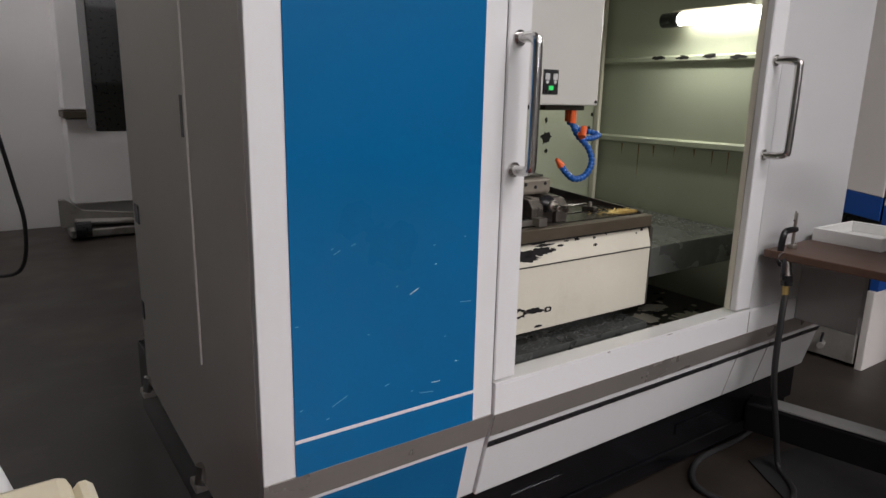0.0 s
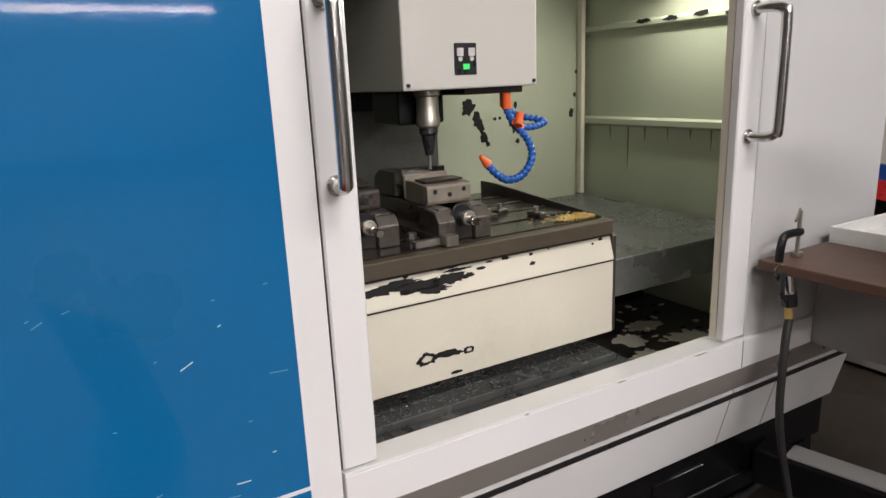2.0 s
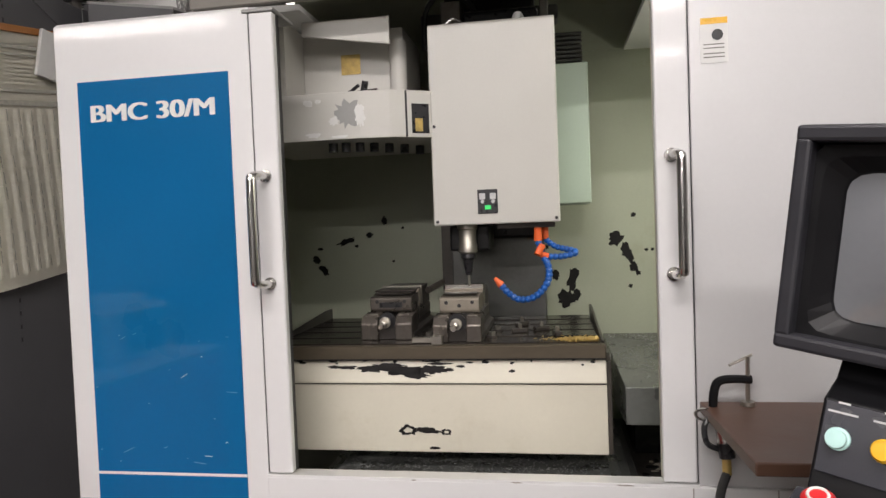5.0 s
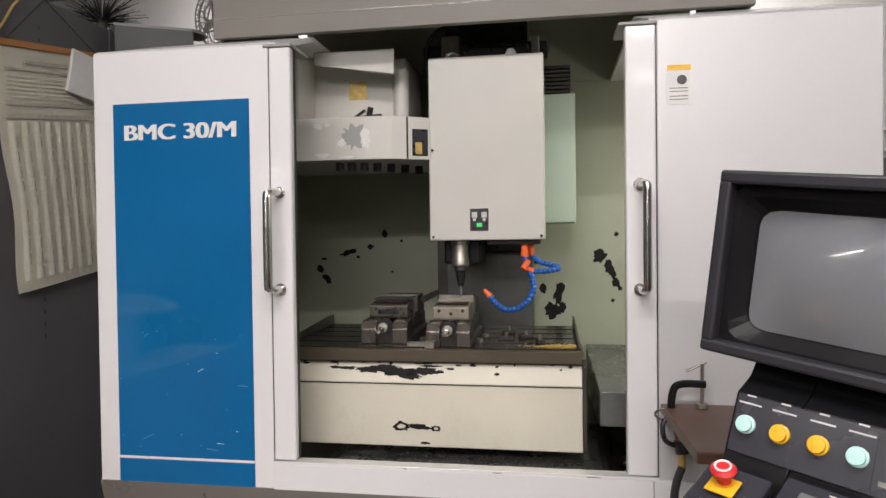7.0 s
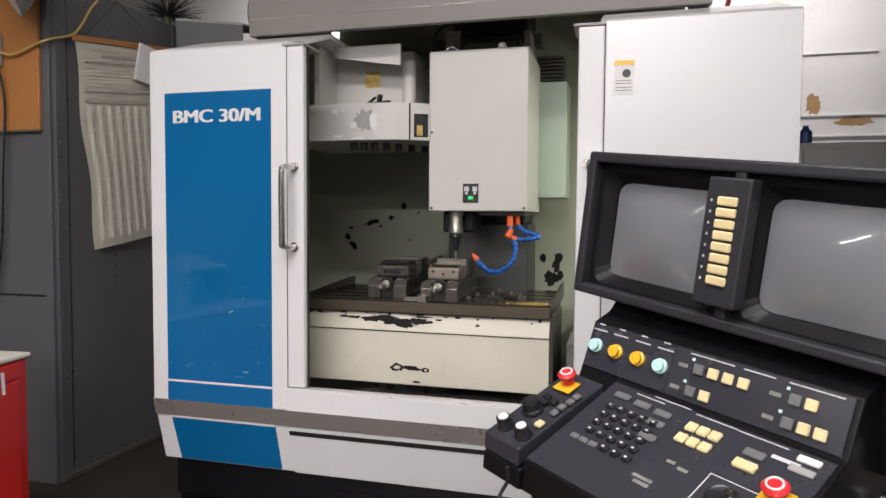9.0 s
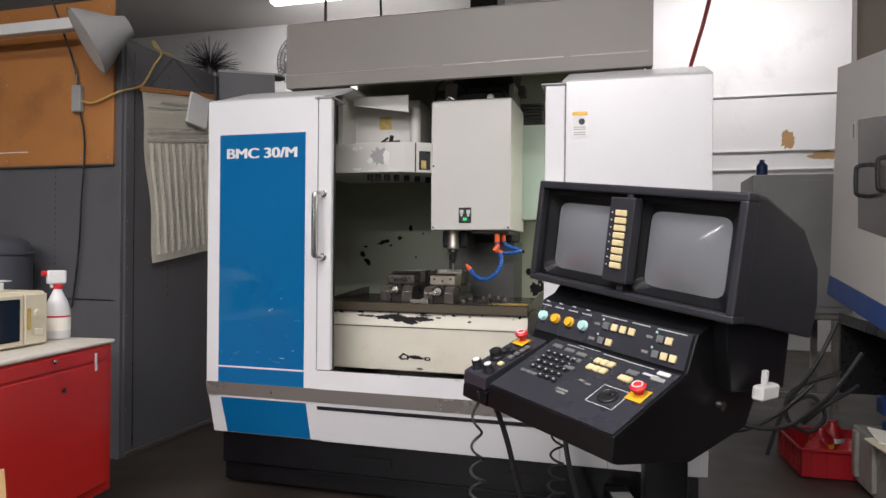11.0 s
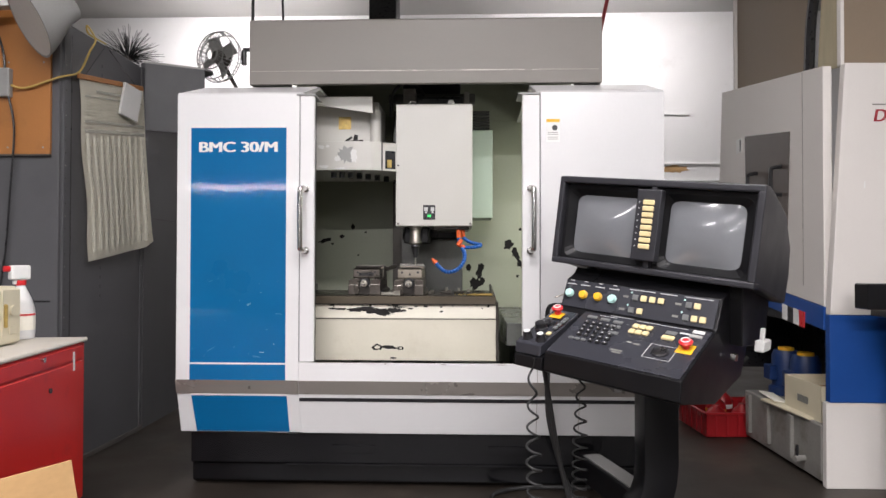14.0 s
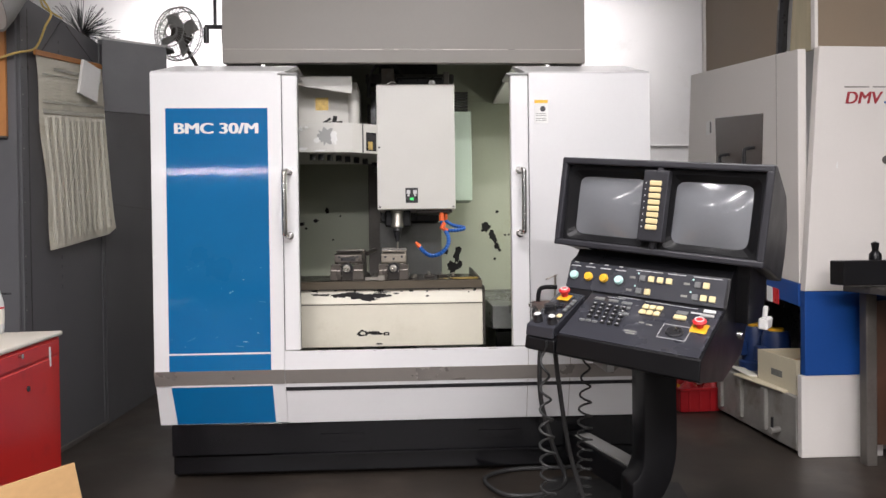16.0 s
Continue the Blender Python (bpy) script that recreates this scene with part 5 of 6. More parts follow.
# local x runs along the front towards the camera, local y into the cabinet is negative
CW, CD = 0.86, 0.6
part("body", box(0.0, -CD, 0.12, CW, 0.0, 0.855, 0.006), RED, cab, "red enamel cabinet body")
part("cabinet_top", box(-0.012, -CD - 0.01, 0.856, CW + 0.012, 0.012, 0.876, 0.008, 2), TOPW, cab, "worn cream laminate top")
door = part("door", box(0.05, 0.0, 0.17, CW - 0.06, 0.012, 0.775, 0.004), RED, cab, "red lift-up door")
part("lock", rod((0.35, 0.012, 0.69), (0.35, 0.018, 0.69), 0.011, seg=14), KEYB, door)
part("drawer_rail", box(0.04, 0.0, 0.785, CW - 0.05, 0.01, 0.845, 0.003), RED, cab)
part("knob", lathe([(0.006, 0.0), (0.006, 0.012), (0.011, 0.016), (0.0, 0.02)], (0.42, 0.01, 0.83), 12, (0, 1, 0)), CHROME, cab)
part("tag", box(0.085, 0.011, 0.745, 0.1, 0.013, 0.83, m=pose(0, 0, 0, 0, 3, 0)), LABELW, cab, "white paper tag")
for x in (0.1, CW - 0.1):
    for y in (-0.09, -CD + 0.09):
        c = part("caster", rod((x, y - 0.02, 0.055), (x, y + 0.02, 0.055), 0.054, seg=20, bevel=0.006), RUBBER, cab)
        part("caster_fork", box(x - 0.02, y - 0.03, 0.055, x + 0.02, y + 0.03, 0.12, 0.004), SMOKEY, c)

mw = thing("microwave_oven", pose(0.2, 0.79, 0.876, 0, 0, -88), "ivory microwave oven with dark door on the cabinet", "microwave", local=True)
part("case", box(0.0, -0.34, 0.0, 0.5, 0.0, 0.255, 0.012, 2), IVORY, mw)
d = part("door", box(0.14, 0.0, 0.01, 0.49, 0.022, 0.245, 0.008, 2), IVORY, mw)
part("window", box(0.165, 0.022, 0.035, 0.47, 0.025, 0.225, 0.004), DARKGL, d, "dark door glass")
part("door_edge", box(0.465, 0.022, 0.02, 0.485, 0.03, 0.235, 0.004), IVORY, d)
cp = part("control_panel", box(0.005, 0.0, 0.01, 0.132, 0.018, 0.245, 0.006), IVORY, mw)
part("handle", box(0.11, 0.018, 0.08, 0.122, 0.034, 0.18, 0.004), BRASSY, cp)
part("timer_dial", rod((0.06, 0.018, 0.15), (0.06, 0.026, 0.15), 0.022, seg=18), IVORY, cp)
part("open_key", box(0.03, 0.018, 0.05, 0.085, 0.022, 0.085, 0.003), IVORY, cp)
trb = thing("white_tray_box", pose(0.1, 0.66, 1.131, 0, 0, -86), "white shallow carton lying on the microwave", "carton", local=True)
part("carton", box(0.0, -0.15, 0, 0.36, 0.0, 0.04, 0.004), LABELW, trb)
part("carton_flap", box(-0.06, -0.14, 0.042, 0.3, -0.02, 0.048, 0.001), LABELW, trb)

sp = thing("spray_bottle", pose(0.1, 0.955, 0.876, 0, 0, -30) @ Matrix.Scale(1.25, 4), "white plastic spray bottle with white trigger and red collar", "spray bottle", local=True)
part("bottle", lathe([(0.0, 0), (0.046, 0.002), (0.048, 0.02), (0.047, 0.11), (0.036, 0.15), (0.02, 0.185), (0.014, 0.2), (0.014, 0.22), (0.0, 0.22)], (0, 0, 0), 24), LABELW, sp, "", True)
part("label", lathe([(0.0482, 0.035), (0.0484, 0.036), (0.0484, 0.095), (0.0482, 0.096)], (0, 0, 0), 24), PAPER, sp)
part("label_bar", lathe([(0.0487, 0.088), (0.0488, 0.089), (0.0488, 0.094), (0.0487, 0.095)], (0, 0, 0), 24), REDB, sp)
hd = part("trigger_head", box(-0.016, -0.04, 0.22, 0.016, 0.03, 0.275, 0.008, 2), LABELW, sp, "white trigger head")
part("collar", lathe([(0.016, 0.2), (0.018, 0.203), (0.018, 0.216), (0.016, 0.219)], (0, 0, 0), 20), REDB, sp, "red collar")
part("nozzle", rod((0, -0.04, 0.262), (0, -0.058, 0.262), 0.011, seg=12), REDB, hd)
part("trigger", box(-0.006, -0.05, 0.2, 0.006, -0.035, 0.25, 0.003, m=pose(0, 0, 0, -6, 0, 0)), LABELW, hd)

bin_ = thing("steel_drum", pose(-0.95, 1.42, 0), "tall slate grey steel drum behind the cabinet", "drum")
drum = part("drum", lathe([(0.0, 0.0), (0.26, 0.0), (0.26, 1.3), (0.24, 1.36), (0.2, 1.39), (0.0, 1.4)], (-0.95, 1.42, 0), 32), SLATE, bin_, "", True)
for z in (0.42, 0.86, 1.29):
    part("hoop", lathe([(0.26, -0.012), (0.268, -0.006), (0.268, 0.006), (0.26, 0.012)], (-0.95, 1.42, z), 32), SLATE, drum, "", True)

bd = thing("plywood_sheet", pose(1.0, -0.3, 0), "raw plywood sheet leaning against the red cabinet", "plywood")
BM = pose(1.153, -0.182, 0.0, 17, 0, -118)
part("board", box(0.0, -0.012, 0, 0.62, 0.006, 0.67, 0.002, m=BM), BOARD, bd)
part("paper_label", box(0.26, 0.0065, 0.38, 0.42, 0.0075, 0.58, m=BM), LABELW, bd, "white paper label")

# lamp over the bench
lampm = pose(-0.2, 1.43, 2.54)
LAX = (0.6, 0.6, 0.5)
lp = thing("bench_lamp", lampm, "white metal clamp lamp shade hanging over the bench", "lamp", local=True)
part("shade", lathe([(0.04, 0.26), (0.06, 0.26), (0.08, 0.2), (0.17, 0.06), (0.2, 0.0), (0.19, 0.0), (0.16, 0.06), (0.06, 0.19), (0.04, 0.19)], (0, 0, 0), 32, LAX), GREYM, lp, "grey outside of the shade", True)
part("inner_face", lathe([(0.188, 0.001), (0.158, 0.06), (0.058, 0.188), (0.0, 0.189), (0.0, 0.187), (0.056, 0.186), (0.155, 0.059), (0.185, 0.002)], (0, 0, 0), 32, LAX), LABELW, lp, "white inside of the shade", True)
part("bracket", box(-1.4, 0.08, 0.12, -0.16, 0.15, 0.19, 0.005), SHADE, lp)
part("flex", tube(smooth_path([(-0.4, 0.1, 0.42), (-0.36, 0.16, 0.2), (-0.32, 0.24, -0.06), (-0.31, 0.25, -0.18)], 8), 0.007, 8), KEYB, lp)
sk = thing("socket_block", pose(-0.2, 1.69, 2.2), "grey plug socket block hanging on its cord", "socket")
part("block", box(-0.54, 1.66, 2.19, -0.47, 1.699, 2.36, 0.008, 2), GREYM, sk)
part("yellow_cord", tube(smooth_path([(-0.47, 1.68, 2.26), (-0.38, 1.68, 2.245), (-0.2, 1.7, 2.31), (-0.18, 1.84, 2.37), (-0.175, 1.9, 2.43), (-0.18, 1.98, 2.55), (-0.19, 2.06, 2.65), (-0.21, 2.0, 2.72), (-0.22, 2.04, 2.68), (-0.2, 2.2, 2.67)], 8), 0.006, 8), CORD, sk, "yellow extension cord")
part("black_flex", tube(smooth_path([(-0.48, 1.67, 2.2), (-0.45, 1.68, 2.0), (-0.47, 1.68, 1.65), (-0.5, 1.69, 1.3), (-0.55, 1.69, 0.95)], 8), 0.006, 8), KEYB, sk)

# bristle brush standing behind the partition, wall fan and conduit
br = thing("bristle_brush", pose(-0.42, 3.0, 2.75), "black bristle chimney brush lying on the partition top", "brush")
rnd = random.Random(21)
bm = bmesh.new()
for k in range(260):
    a, e = rnd.uniform(0, 2 * math.pi), rnd.uniform(-0.15, 1.3)
    d_ = Vector((math.cos(a) * math.cos(e), math.sin(a) * math.cos(e), math.sin(e)))
    p = Vector((-0.44, 2.95, 2.8))
    L = rnd.uniform(0.14, 0.28)
    tube([p, p + d_ * L * 0.55, p + d_ * L + Vector((0, 0, -0.02))], 0.0016, 3, bm=bm)
part("bristles", bm, KEYB, br)
part("brush_core", rod((-0.44, 2.95, 2.66), (-0.44, 2.95, 2.82), 0.03, seg=12), SMOKEY, br)

fn = thing("wall_fan", pose(0.1, 3.4, 2.95), "grey wire-caged workshop fan on a bracket", "fan")
fm = pose(0.1, 3.4, 2.95, 90, 0, -22)
FR = 0.215
for yy, rr in ((0.05, 0.9), (0.0, 1.0), (-0.05, 0.9), (-0.08, 0.55), (-0.085, 0.28)):
    pts = [fm @ Vector((FR * rr * math.cos(2 * math.pi * k / 40), FR * rr * math.sin(2 * math.pi * k / 40), -yy)) for k in range(41)]
    part("cage_ring", tube(pts, 0.005, 6), GREYM, fn)
for k in range(36):
    a = 2 * math.pi * k / 36
    prof = ((0.2, 0.086), (0.55, 0.08), (0.9, 0.05), (1.0, 0.0), (0.9, -0.05))
    part("cage_wire", tube([fm @ Vector((FR * r_ * math.cos(a), FR * r_ * math.sin(a), h_)) for r_, h_ in prof], 0.0028, 4), GREYM, fn)
for k in range(4):
    a = radians(90 * k + 20)
    bm = box(0.03, -0.05, -0.002, 0.18, 0.05, 0.002, 0.001)
    bmesh.ops.transform(bm, matrix=fm @ Matrix.Rotation(a, 4, "Z") @ Matrix.Rotation(radians(25), 4, "X"), verts=bm.verts)
    part("blade", bm, GREYM, fn)
bm = lathe([(0.0, -0.1), (0.06, -0.09), (0.065, 0.0), (0.05, 0.03), (0.0, 0.035)], (0, 0, 0), 24)
bmesh.ops.transform(bm, matrix=fm, verts=bm.verts)
part("motor_hub", bm, SMOKEY, fn, "", True)
part("stem", tube(smooth_path([(0.1, 3.5, 2.95), (0.12, 3.6, 2.85), (0.2, 3.62, 2.7), (0.3, 3.62, 2.5)], 6), 0.016, 10), SMOKEY, fn)
cd = thing("hanging_conduit", pose(0.42, 3.3, 4.2), "black conduit drop with two sockets hanging from the ceiling", "conduit")
part("conduit", rod((0.42, 3.3, 2.98), (0.42, 3.3, CEIL_Z), 0.013, seg=10), KEYB, cd)
part("cross_bar", box(0.34, 3.285, 2.96, 0.5, 3.315, 2.99, 0.004), KEYB, cd)
for x in (0.35, 0.49):
    part("socket_end", rod((x, 3.3, 2.85), (x, 3.3, 2.97), 0.022, seg=12), KEYB, cd)
rh = thing("red_air_line", pose(3.5, 4.5, 4.3), "red coiled air hose hanging from the ceiling", "air hose")
part("hose", tube(smooth_path([(3.82, 4.6, CEIL_Z), (3.72, 4.6, 4.4), (3.62, 4.6, 3.95), (3.51, 4.6, 3.45), (3.415, 4.6, 3.1), (3.35, 4.6, 2.85)], 8), 0.018, 10), REDH, rh)

# ---- back wall details ----
for z, x0, x1 in ((3.49, 3.4, 5.65), (2.72, 3.4, 6.6), (2.46, 3.4, 6.6)):
    solid("wall_batten", box(x0, WALL_Y - 0.03, z, x1, WALL_Y, z + 0.03, 0.004), WALLW, "white batten on the board wall", "batten", "structure")
wd = thing("wall_damage", pose(5, WALL_Y, 2.5), "patches of torn board showing brown backing", "damaged board", kind="structure")
part("torn_patch", prism(jagged(4.95, 2.87, 0.22, 0.32, 60), "y", WALL_Y - 0.001, WALL_Y - 0.004), BOARD, wd)
part("torn_patch", prism(jagged(5.41, 2.655, 0.5, 0.15, 61), "y", WALL_Y - 0.001, WALL_Y - 0.004), BOARD, wd)

# far left corner behind the machine
solid("black_cabinet_edge", box(0.955, 6.2, 1.13, 1.3, 6.7, CEIL_Z, 0.01), KEYB, "black hanging duct behind the machine", "duct")
wb = thing("white_wall_cabinet", pose(1.1, 8.0, 0), "white wall panel with a brown shelf edge", "panel")
part("panel", box(0.9, 7.85, 0.29, 1.7, 8.24, 1.16, 0.01), WALLW, wb)
part("shelf_edge", box(0.88, 7.8, 1.17, 1.7, 8.24, 1.24, 0.004), BROWNST, wb)
part("panel", box(0.9, 7.9, 1.25, 1.7, 8.24, 3.2, 0.01), WALLW, wb)
ib = thing("steel_bracket", pose(1.0, 7.5, 0), "rough grey steel bracket lying by the wall", "bracket")
part("flange", box(0.8, 7.4, 0.02, 1.5, 7.75, 0.1, 0.01), RAWAL, ib)
part("web", prism([(0.74, 0.1), (1.45, 0.1), (1.45, 0.2), (0.95, 0.26), (0.8, 0.38), (0.74, 0.38)], "y", 7.6, 7.66, 0.005), RAWAL, ib)
part("top_plate", box(0.85, 7.42, 0.2, 1.4, 7.6, 0.23, 0.008, m=pose(0, 0, 0, 0, 3, 0)), RAWAL, ib)
part("roller", rod((0.84, 7.38, 0.11), (0.98, 7.38, 0.11), 0.08, seg=18), KEYB, ib)
wc = thing("wall_cable", pose(0.4, 5.5, 0), "black cable hanging in a loop", "cable")
part("cable", tube(smooth_path([(0.02, 5.5, CEIL_Z), (0.12, 5.5, 2.4), (0.21, 5.5, 1.57), (0.32, 5.5, 0.85), (0.36, 5.5, 0.52), (0.31, 5.6, 0.2), (0.12, 6.2, 0.02), (-0.2, 6.4, 0.015)], 8), 0.014, 8), RUBBER, wc)

# ---- shelf tray clamped on the front ----
tr = thing("clip_on_shelf", pose(2.8, 1.3, 1.0), "brown laminate shelf board fixed before the machine", "shelf")
part("shelf_board", prism([(2.575, 1.435), (3.25, 1.435), (3.25, 0.96), (2.585, 0.96)], "z", 0.91, 0.94, 0.004), TRAYB, tr)
part("shelf_strut", box(2.9, 1.2, 0.6, 2.94, 1.445, 0.909, 0.004), GREYM, tr)
pn = thing("white_tray", pose(3.08, 1.3, 0.94), "white enamel tray on the brown shelf", "tray")
part("tray_floor", box(2.91, 1.17, 0.941, 3.24, 1.425, 0.948), LABELW, pn)
for a in ((2.91, 1.17, 2.922, 1.425), (3.228, 1.17, 3.24, 1.425), (2.922, 1.413, 3.228, 1.425), (2.922, 1.17, 3.228, 1.182)):
    part("tray_side", box(a[0], a[1], 0.948, a[2], a[3], 0.992, 0.002), LABELW, pn)
gc = thing("g_clamp", pose(2.69, 1.40, 0.94), "black screw clamp on the shelf corner", "clamp")
part("clamp_frame", tube(smooth_path([(2.67, 1.39, 0.89), (2.62, 1.385, 0.885), (2.6, 1.385, 0.92), (2.605, 1.385, 0.99), (2.63, 1.388, 1.012), (2.7, 1.39, 1.012)], 5), 0.012, 8), BLACK, gc)
part("clamp_screw", rod((2.69, 1.39, 0.945), (2.692, 1.39, 1.075), 0.006, seg=10), GRIND, gc)
part("tommy_bar", rod((2.64, 1.37, 1.055), (2.705, 1.4, 1.077), 0.004, seg=8), GRIND, gc)
part("swivel_pad", rod((2.69, 1.39, 0.941), (2.69, 1.39, 0.953), 0.018, seg=14), GRIND, gc)
ag = thing("air_gun", pose(2.66, 1.37, 0.9), "air blow gun with brass fitting and black hose to the floor", "air gun")
part("ring", tube([Vector((2.57 + 0.022 * math.cos(a / 3), 1.36, 0.925 + 0.014 * math.sin(a / 3))) for a in range(20)], 0.004, 6), CHROME, ag)
part("grip", rod((2.61, 1.37, 0.93), (2.622, 1.36, 0.85), 0.019, seg=14), CHROME, ag, "chrome gun body")
part("trigger_guard", tube(smooth_path([(2.6, 1.36, 0.93), (2.57, 1.35, 0.9), (2.575, 1.35, 0.85), (2.61, 1.36, 0.83)], 5), 0.008, 8), KEYB, ag)
part("lower_grip", rod((2.622, 1.36, 0.85), (2.627, 1.358, 0.81), 0.021, seg=14), KEYB, ag)
part("brass_fitting", rod((2.625, 1.36, 0.81), (2.625, 1.355, 0.765), 0.012, seg=12), BRASSY, ag, "brass fitting")
part("air_hose", tube(smooth_path([(2.625, 1.355, 0.77), (2.6, 1.345, 0.68), (2.6, 1.34, 0.45), (2.66, 1.33, 0.2), (2.72, 1.33, 0.03), (2.6, 1.2, 0.013), (2.42, 1.18, 0.013), (2.33, 1.3, 0.013), (2.33, 1.45, 0.013), (2.5, 1.55, 0.013), (2.8, 1.56, 0.013), (3.1, 1.6, 0.013)], 8), 0.012, 10), RUBBER, ag, "black rubber hose")
solid("rubber_mat", prism([(2.69, 1.44), (3.3, 1.3), (3.2, 0.75), (2.45, 1.05)], "z", 0.001, 0.008), RUBBER, "dark rubber mat on the floor", "mat")

# ---- second machine on the east side ----
m2 = thing("second_machining_center", pose(4.6, 2.2, 0), "white and blue machining centre with smoked door window", "machine")
EX = 4.17
part("side_wall", prism([(1.68, 0.99), (3.25, 1.19), (3.12, 2.55), (1.68, 2.335)], "x", EX, EX + 0.05, 0.004), MACHW, m2, "warm white enamelled door side")
part("blue_band", prism([(1.68, 0.86), (3.3, 1.06), (3.25, 1.188), (1.68, 0.988)], "x", EX - 0.004, EX + 0.05, 0.003), MACHB, m2)
part("front_wall", prism([(EX, 0.95), (EX + 2.2, 0.95), (EX + 2.2, 2.32), (EX + 0.09, 2.335)], "y", 1.62, 1.67, 0.004), MACHW, m2, "warm white front wall with red lettering")
part("front_blue", prism([(EX, 0.47), (EX + 2.2, 0.47), (EX + 2.2, 0.949), (EX, 0.949)], "y", 1.625, 1.67, 0.003), MACHB, m2)
part("front_kick", box(EX - 0.02, 1.63, 0.0, EX + 0.46, 1.67, 0.469, 0.003), MACHW, m2)
# added black sheet, keeps the hollow behind the front in shade
part("lower_shade_sheet", box(EX + 0.01, 1.672, 0.405, EX + 2.1, 1.69, 0.868), KEYB, m2)
part("seam", box(EX - 0.002, 1.9, 1.1, EX, 1.905, 2.36), STRIPE, m2)
w2 = part("window", prism([(2.09, 1.4), (2.68, 1.49), (2.7, 2.13), (2.05, 2.04)], "x", EX - 0.004, EX, 0.001), SMOKE, m2, "smoked polycarbonate window")
for y in (2.16, 2.5):
    part("handle", tube(smooth_path([(EX, y, 1.66), (EX - 0.06, y, 1.67), (EX - 0.07, y, 1.7), (EX - 0.07, y, 1.8), (EX - 0.06, y, 1.83), (EX, y, 1.84)], 5), 0.012, 8), KEYB, m2, "black pull handle")
part("door_label", box(EX - 0.003, 2.76, 2.03, EX, 2.85, 2.13), LABELW, m2)
part("door_label_dark", box(EX - 0.0035, 2.765, 2.035, EX - 0.001, 2.79, 2.12), KEYB, m2)
for k, mt in enumerate((LABELW, KEYB, LABELW, REDB)):
    part("caution_label", prism([(2.09 - 0.07 * k, 0.876 - 0.008 * k), (2.152 - 0.07 * k, 0.884 - 0.008 * k), (2.152 - 0.07 * k, 0.976 - 0.008 * k), (2.09 - 0.07 * k, 0.968 - 0.008 * k)], "x", EX - 0.008, EX - 0.0045), mt, m2)
part("hood_left", prism([(2.0, 2.39), (3.02, 2.53), (3.02, 3.4), (2.0, 3.4)], "x", EX + 0.08, EX + 0.12), TAN, m2, "tan open hood above the doors")
part("hood_edge", prism([(3.02, 2.53), (3.05, 2.53), (3.05, 3.4), (3.02, 3.4)], "x", EX + 0.06, EX + 0.12), MACHW, m2)
part("hood_front", box(EX + 0.1, 1.67, 2.335, EX + 2.2, 1.69, 3.4), TAN, m2)
part("hood_lip", box(EX + 0.09, 1.66, 2.335, EX + 0.11, 1.70, 3.4, 0.003), MACHW, m2)
part("curtain", prism([(1.72, 2.345), (1.98, 2.38), (1.92, 2.9), (1.8, 3.4), (1.72, 3.4)], "x", EX + 0.13, EX + 0.14), FABRIC, m2, "hanging cream cloth")
part("hood_arch", tube(smooth_path([(EX + 0.1, 2.02, 2.4), (EX + 0.1, 1.99, 2.7), (EX + 0.1, 1.9, 3.0), (EX + 0.1, 1.8, 3.3)], 5), 0.03, 8), KEYB, m2)
lettering("lettering", "DMV", 0.098, pose(EX + 0.235, 1.6195, 2.01, 90, 0, 0), DEEPRED, m2, 0.001, 0.0026, 1.0, 0.2)
lettering("numeral", "3", 0.098, pose(EX + 0.462, 1.6195, 2.01, 90, 0, 0), MACHB, m2, 0.001, 0.0026, 1.0, 0.2)
part("round_emblem", rod((EX + 0.475, 1.6165, 1.69), (EX + 0.475, 1.62, 1.69), 0.024, seg=20), CHROME, m2, "chrome round emblem")
part("paper_notice", box(EX + 0.475, 1.618, 1.4, EX + 0.7, 1.62, 1.65), LABELW, m2, "white paper notice")
part("paint_scratch", prism(jagged(EX + 0.19, 1.66, 0.012, 0.05, 71), "y", 1.6192, 1.62), LABELW, m2)
for a, b in ((0.235, 0.38), (0.4, 0.5)):
    part("script_bar", box(EX + a, 1.6185, 2.1, EX + b, 1.62, 2.108), RAWAL, m2)
# added black sheets that stand in for the shade under the machine
part("underside_shade_sheet", box(EX + 0.06, 1.68, 0.87, EX + 2.1, 3.25, 0.94), KEYB, m2)
part("rear_shade_sheet", box(EX + 0.06, 3.22, 0.41, EX + 2.1, 3.25, 0.869), KEYB, m2)
part("inner_shade_block", box(EX + 0.62, 1.7, 0.0, EX + 0.95, 3.3, 1.2), KEYB, m2)
tk = part("coolant_tank", box(EX - 0.02, 1.68, 0.02, EX + 0.6, 2.68, 0.335, 0.008), RAWAL, m2, "worn pale coolant tank")
for y in (1.98, 2.28, 2.56):
    part("tank_rib", box(EX - 0.045, y, 0.06, EX - 0.02, y + 0.05, 0.32, 0.004), RAWAL, tk)
part("drain_valve", rod((EX - 0.02, 1.86, 0.1), (EX - 0.09, 1.84, 0.1), 0.018, seg=12), RAWAL, tk)
part("valve_lever", rod((EX - 0.07, 1.85, 0.1), (EX - 0.075, 1.84, 0.18), 0.008, seg=8), KEYB, tk)
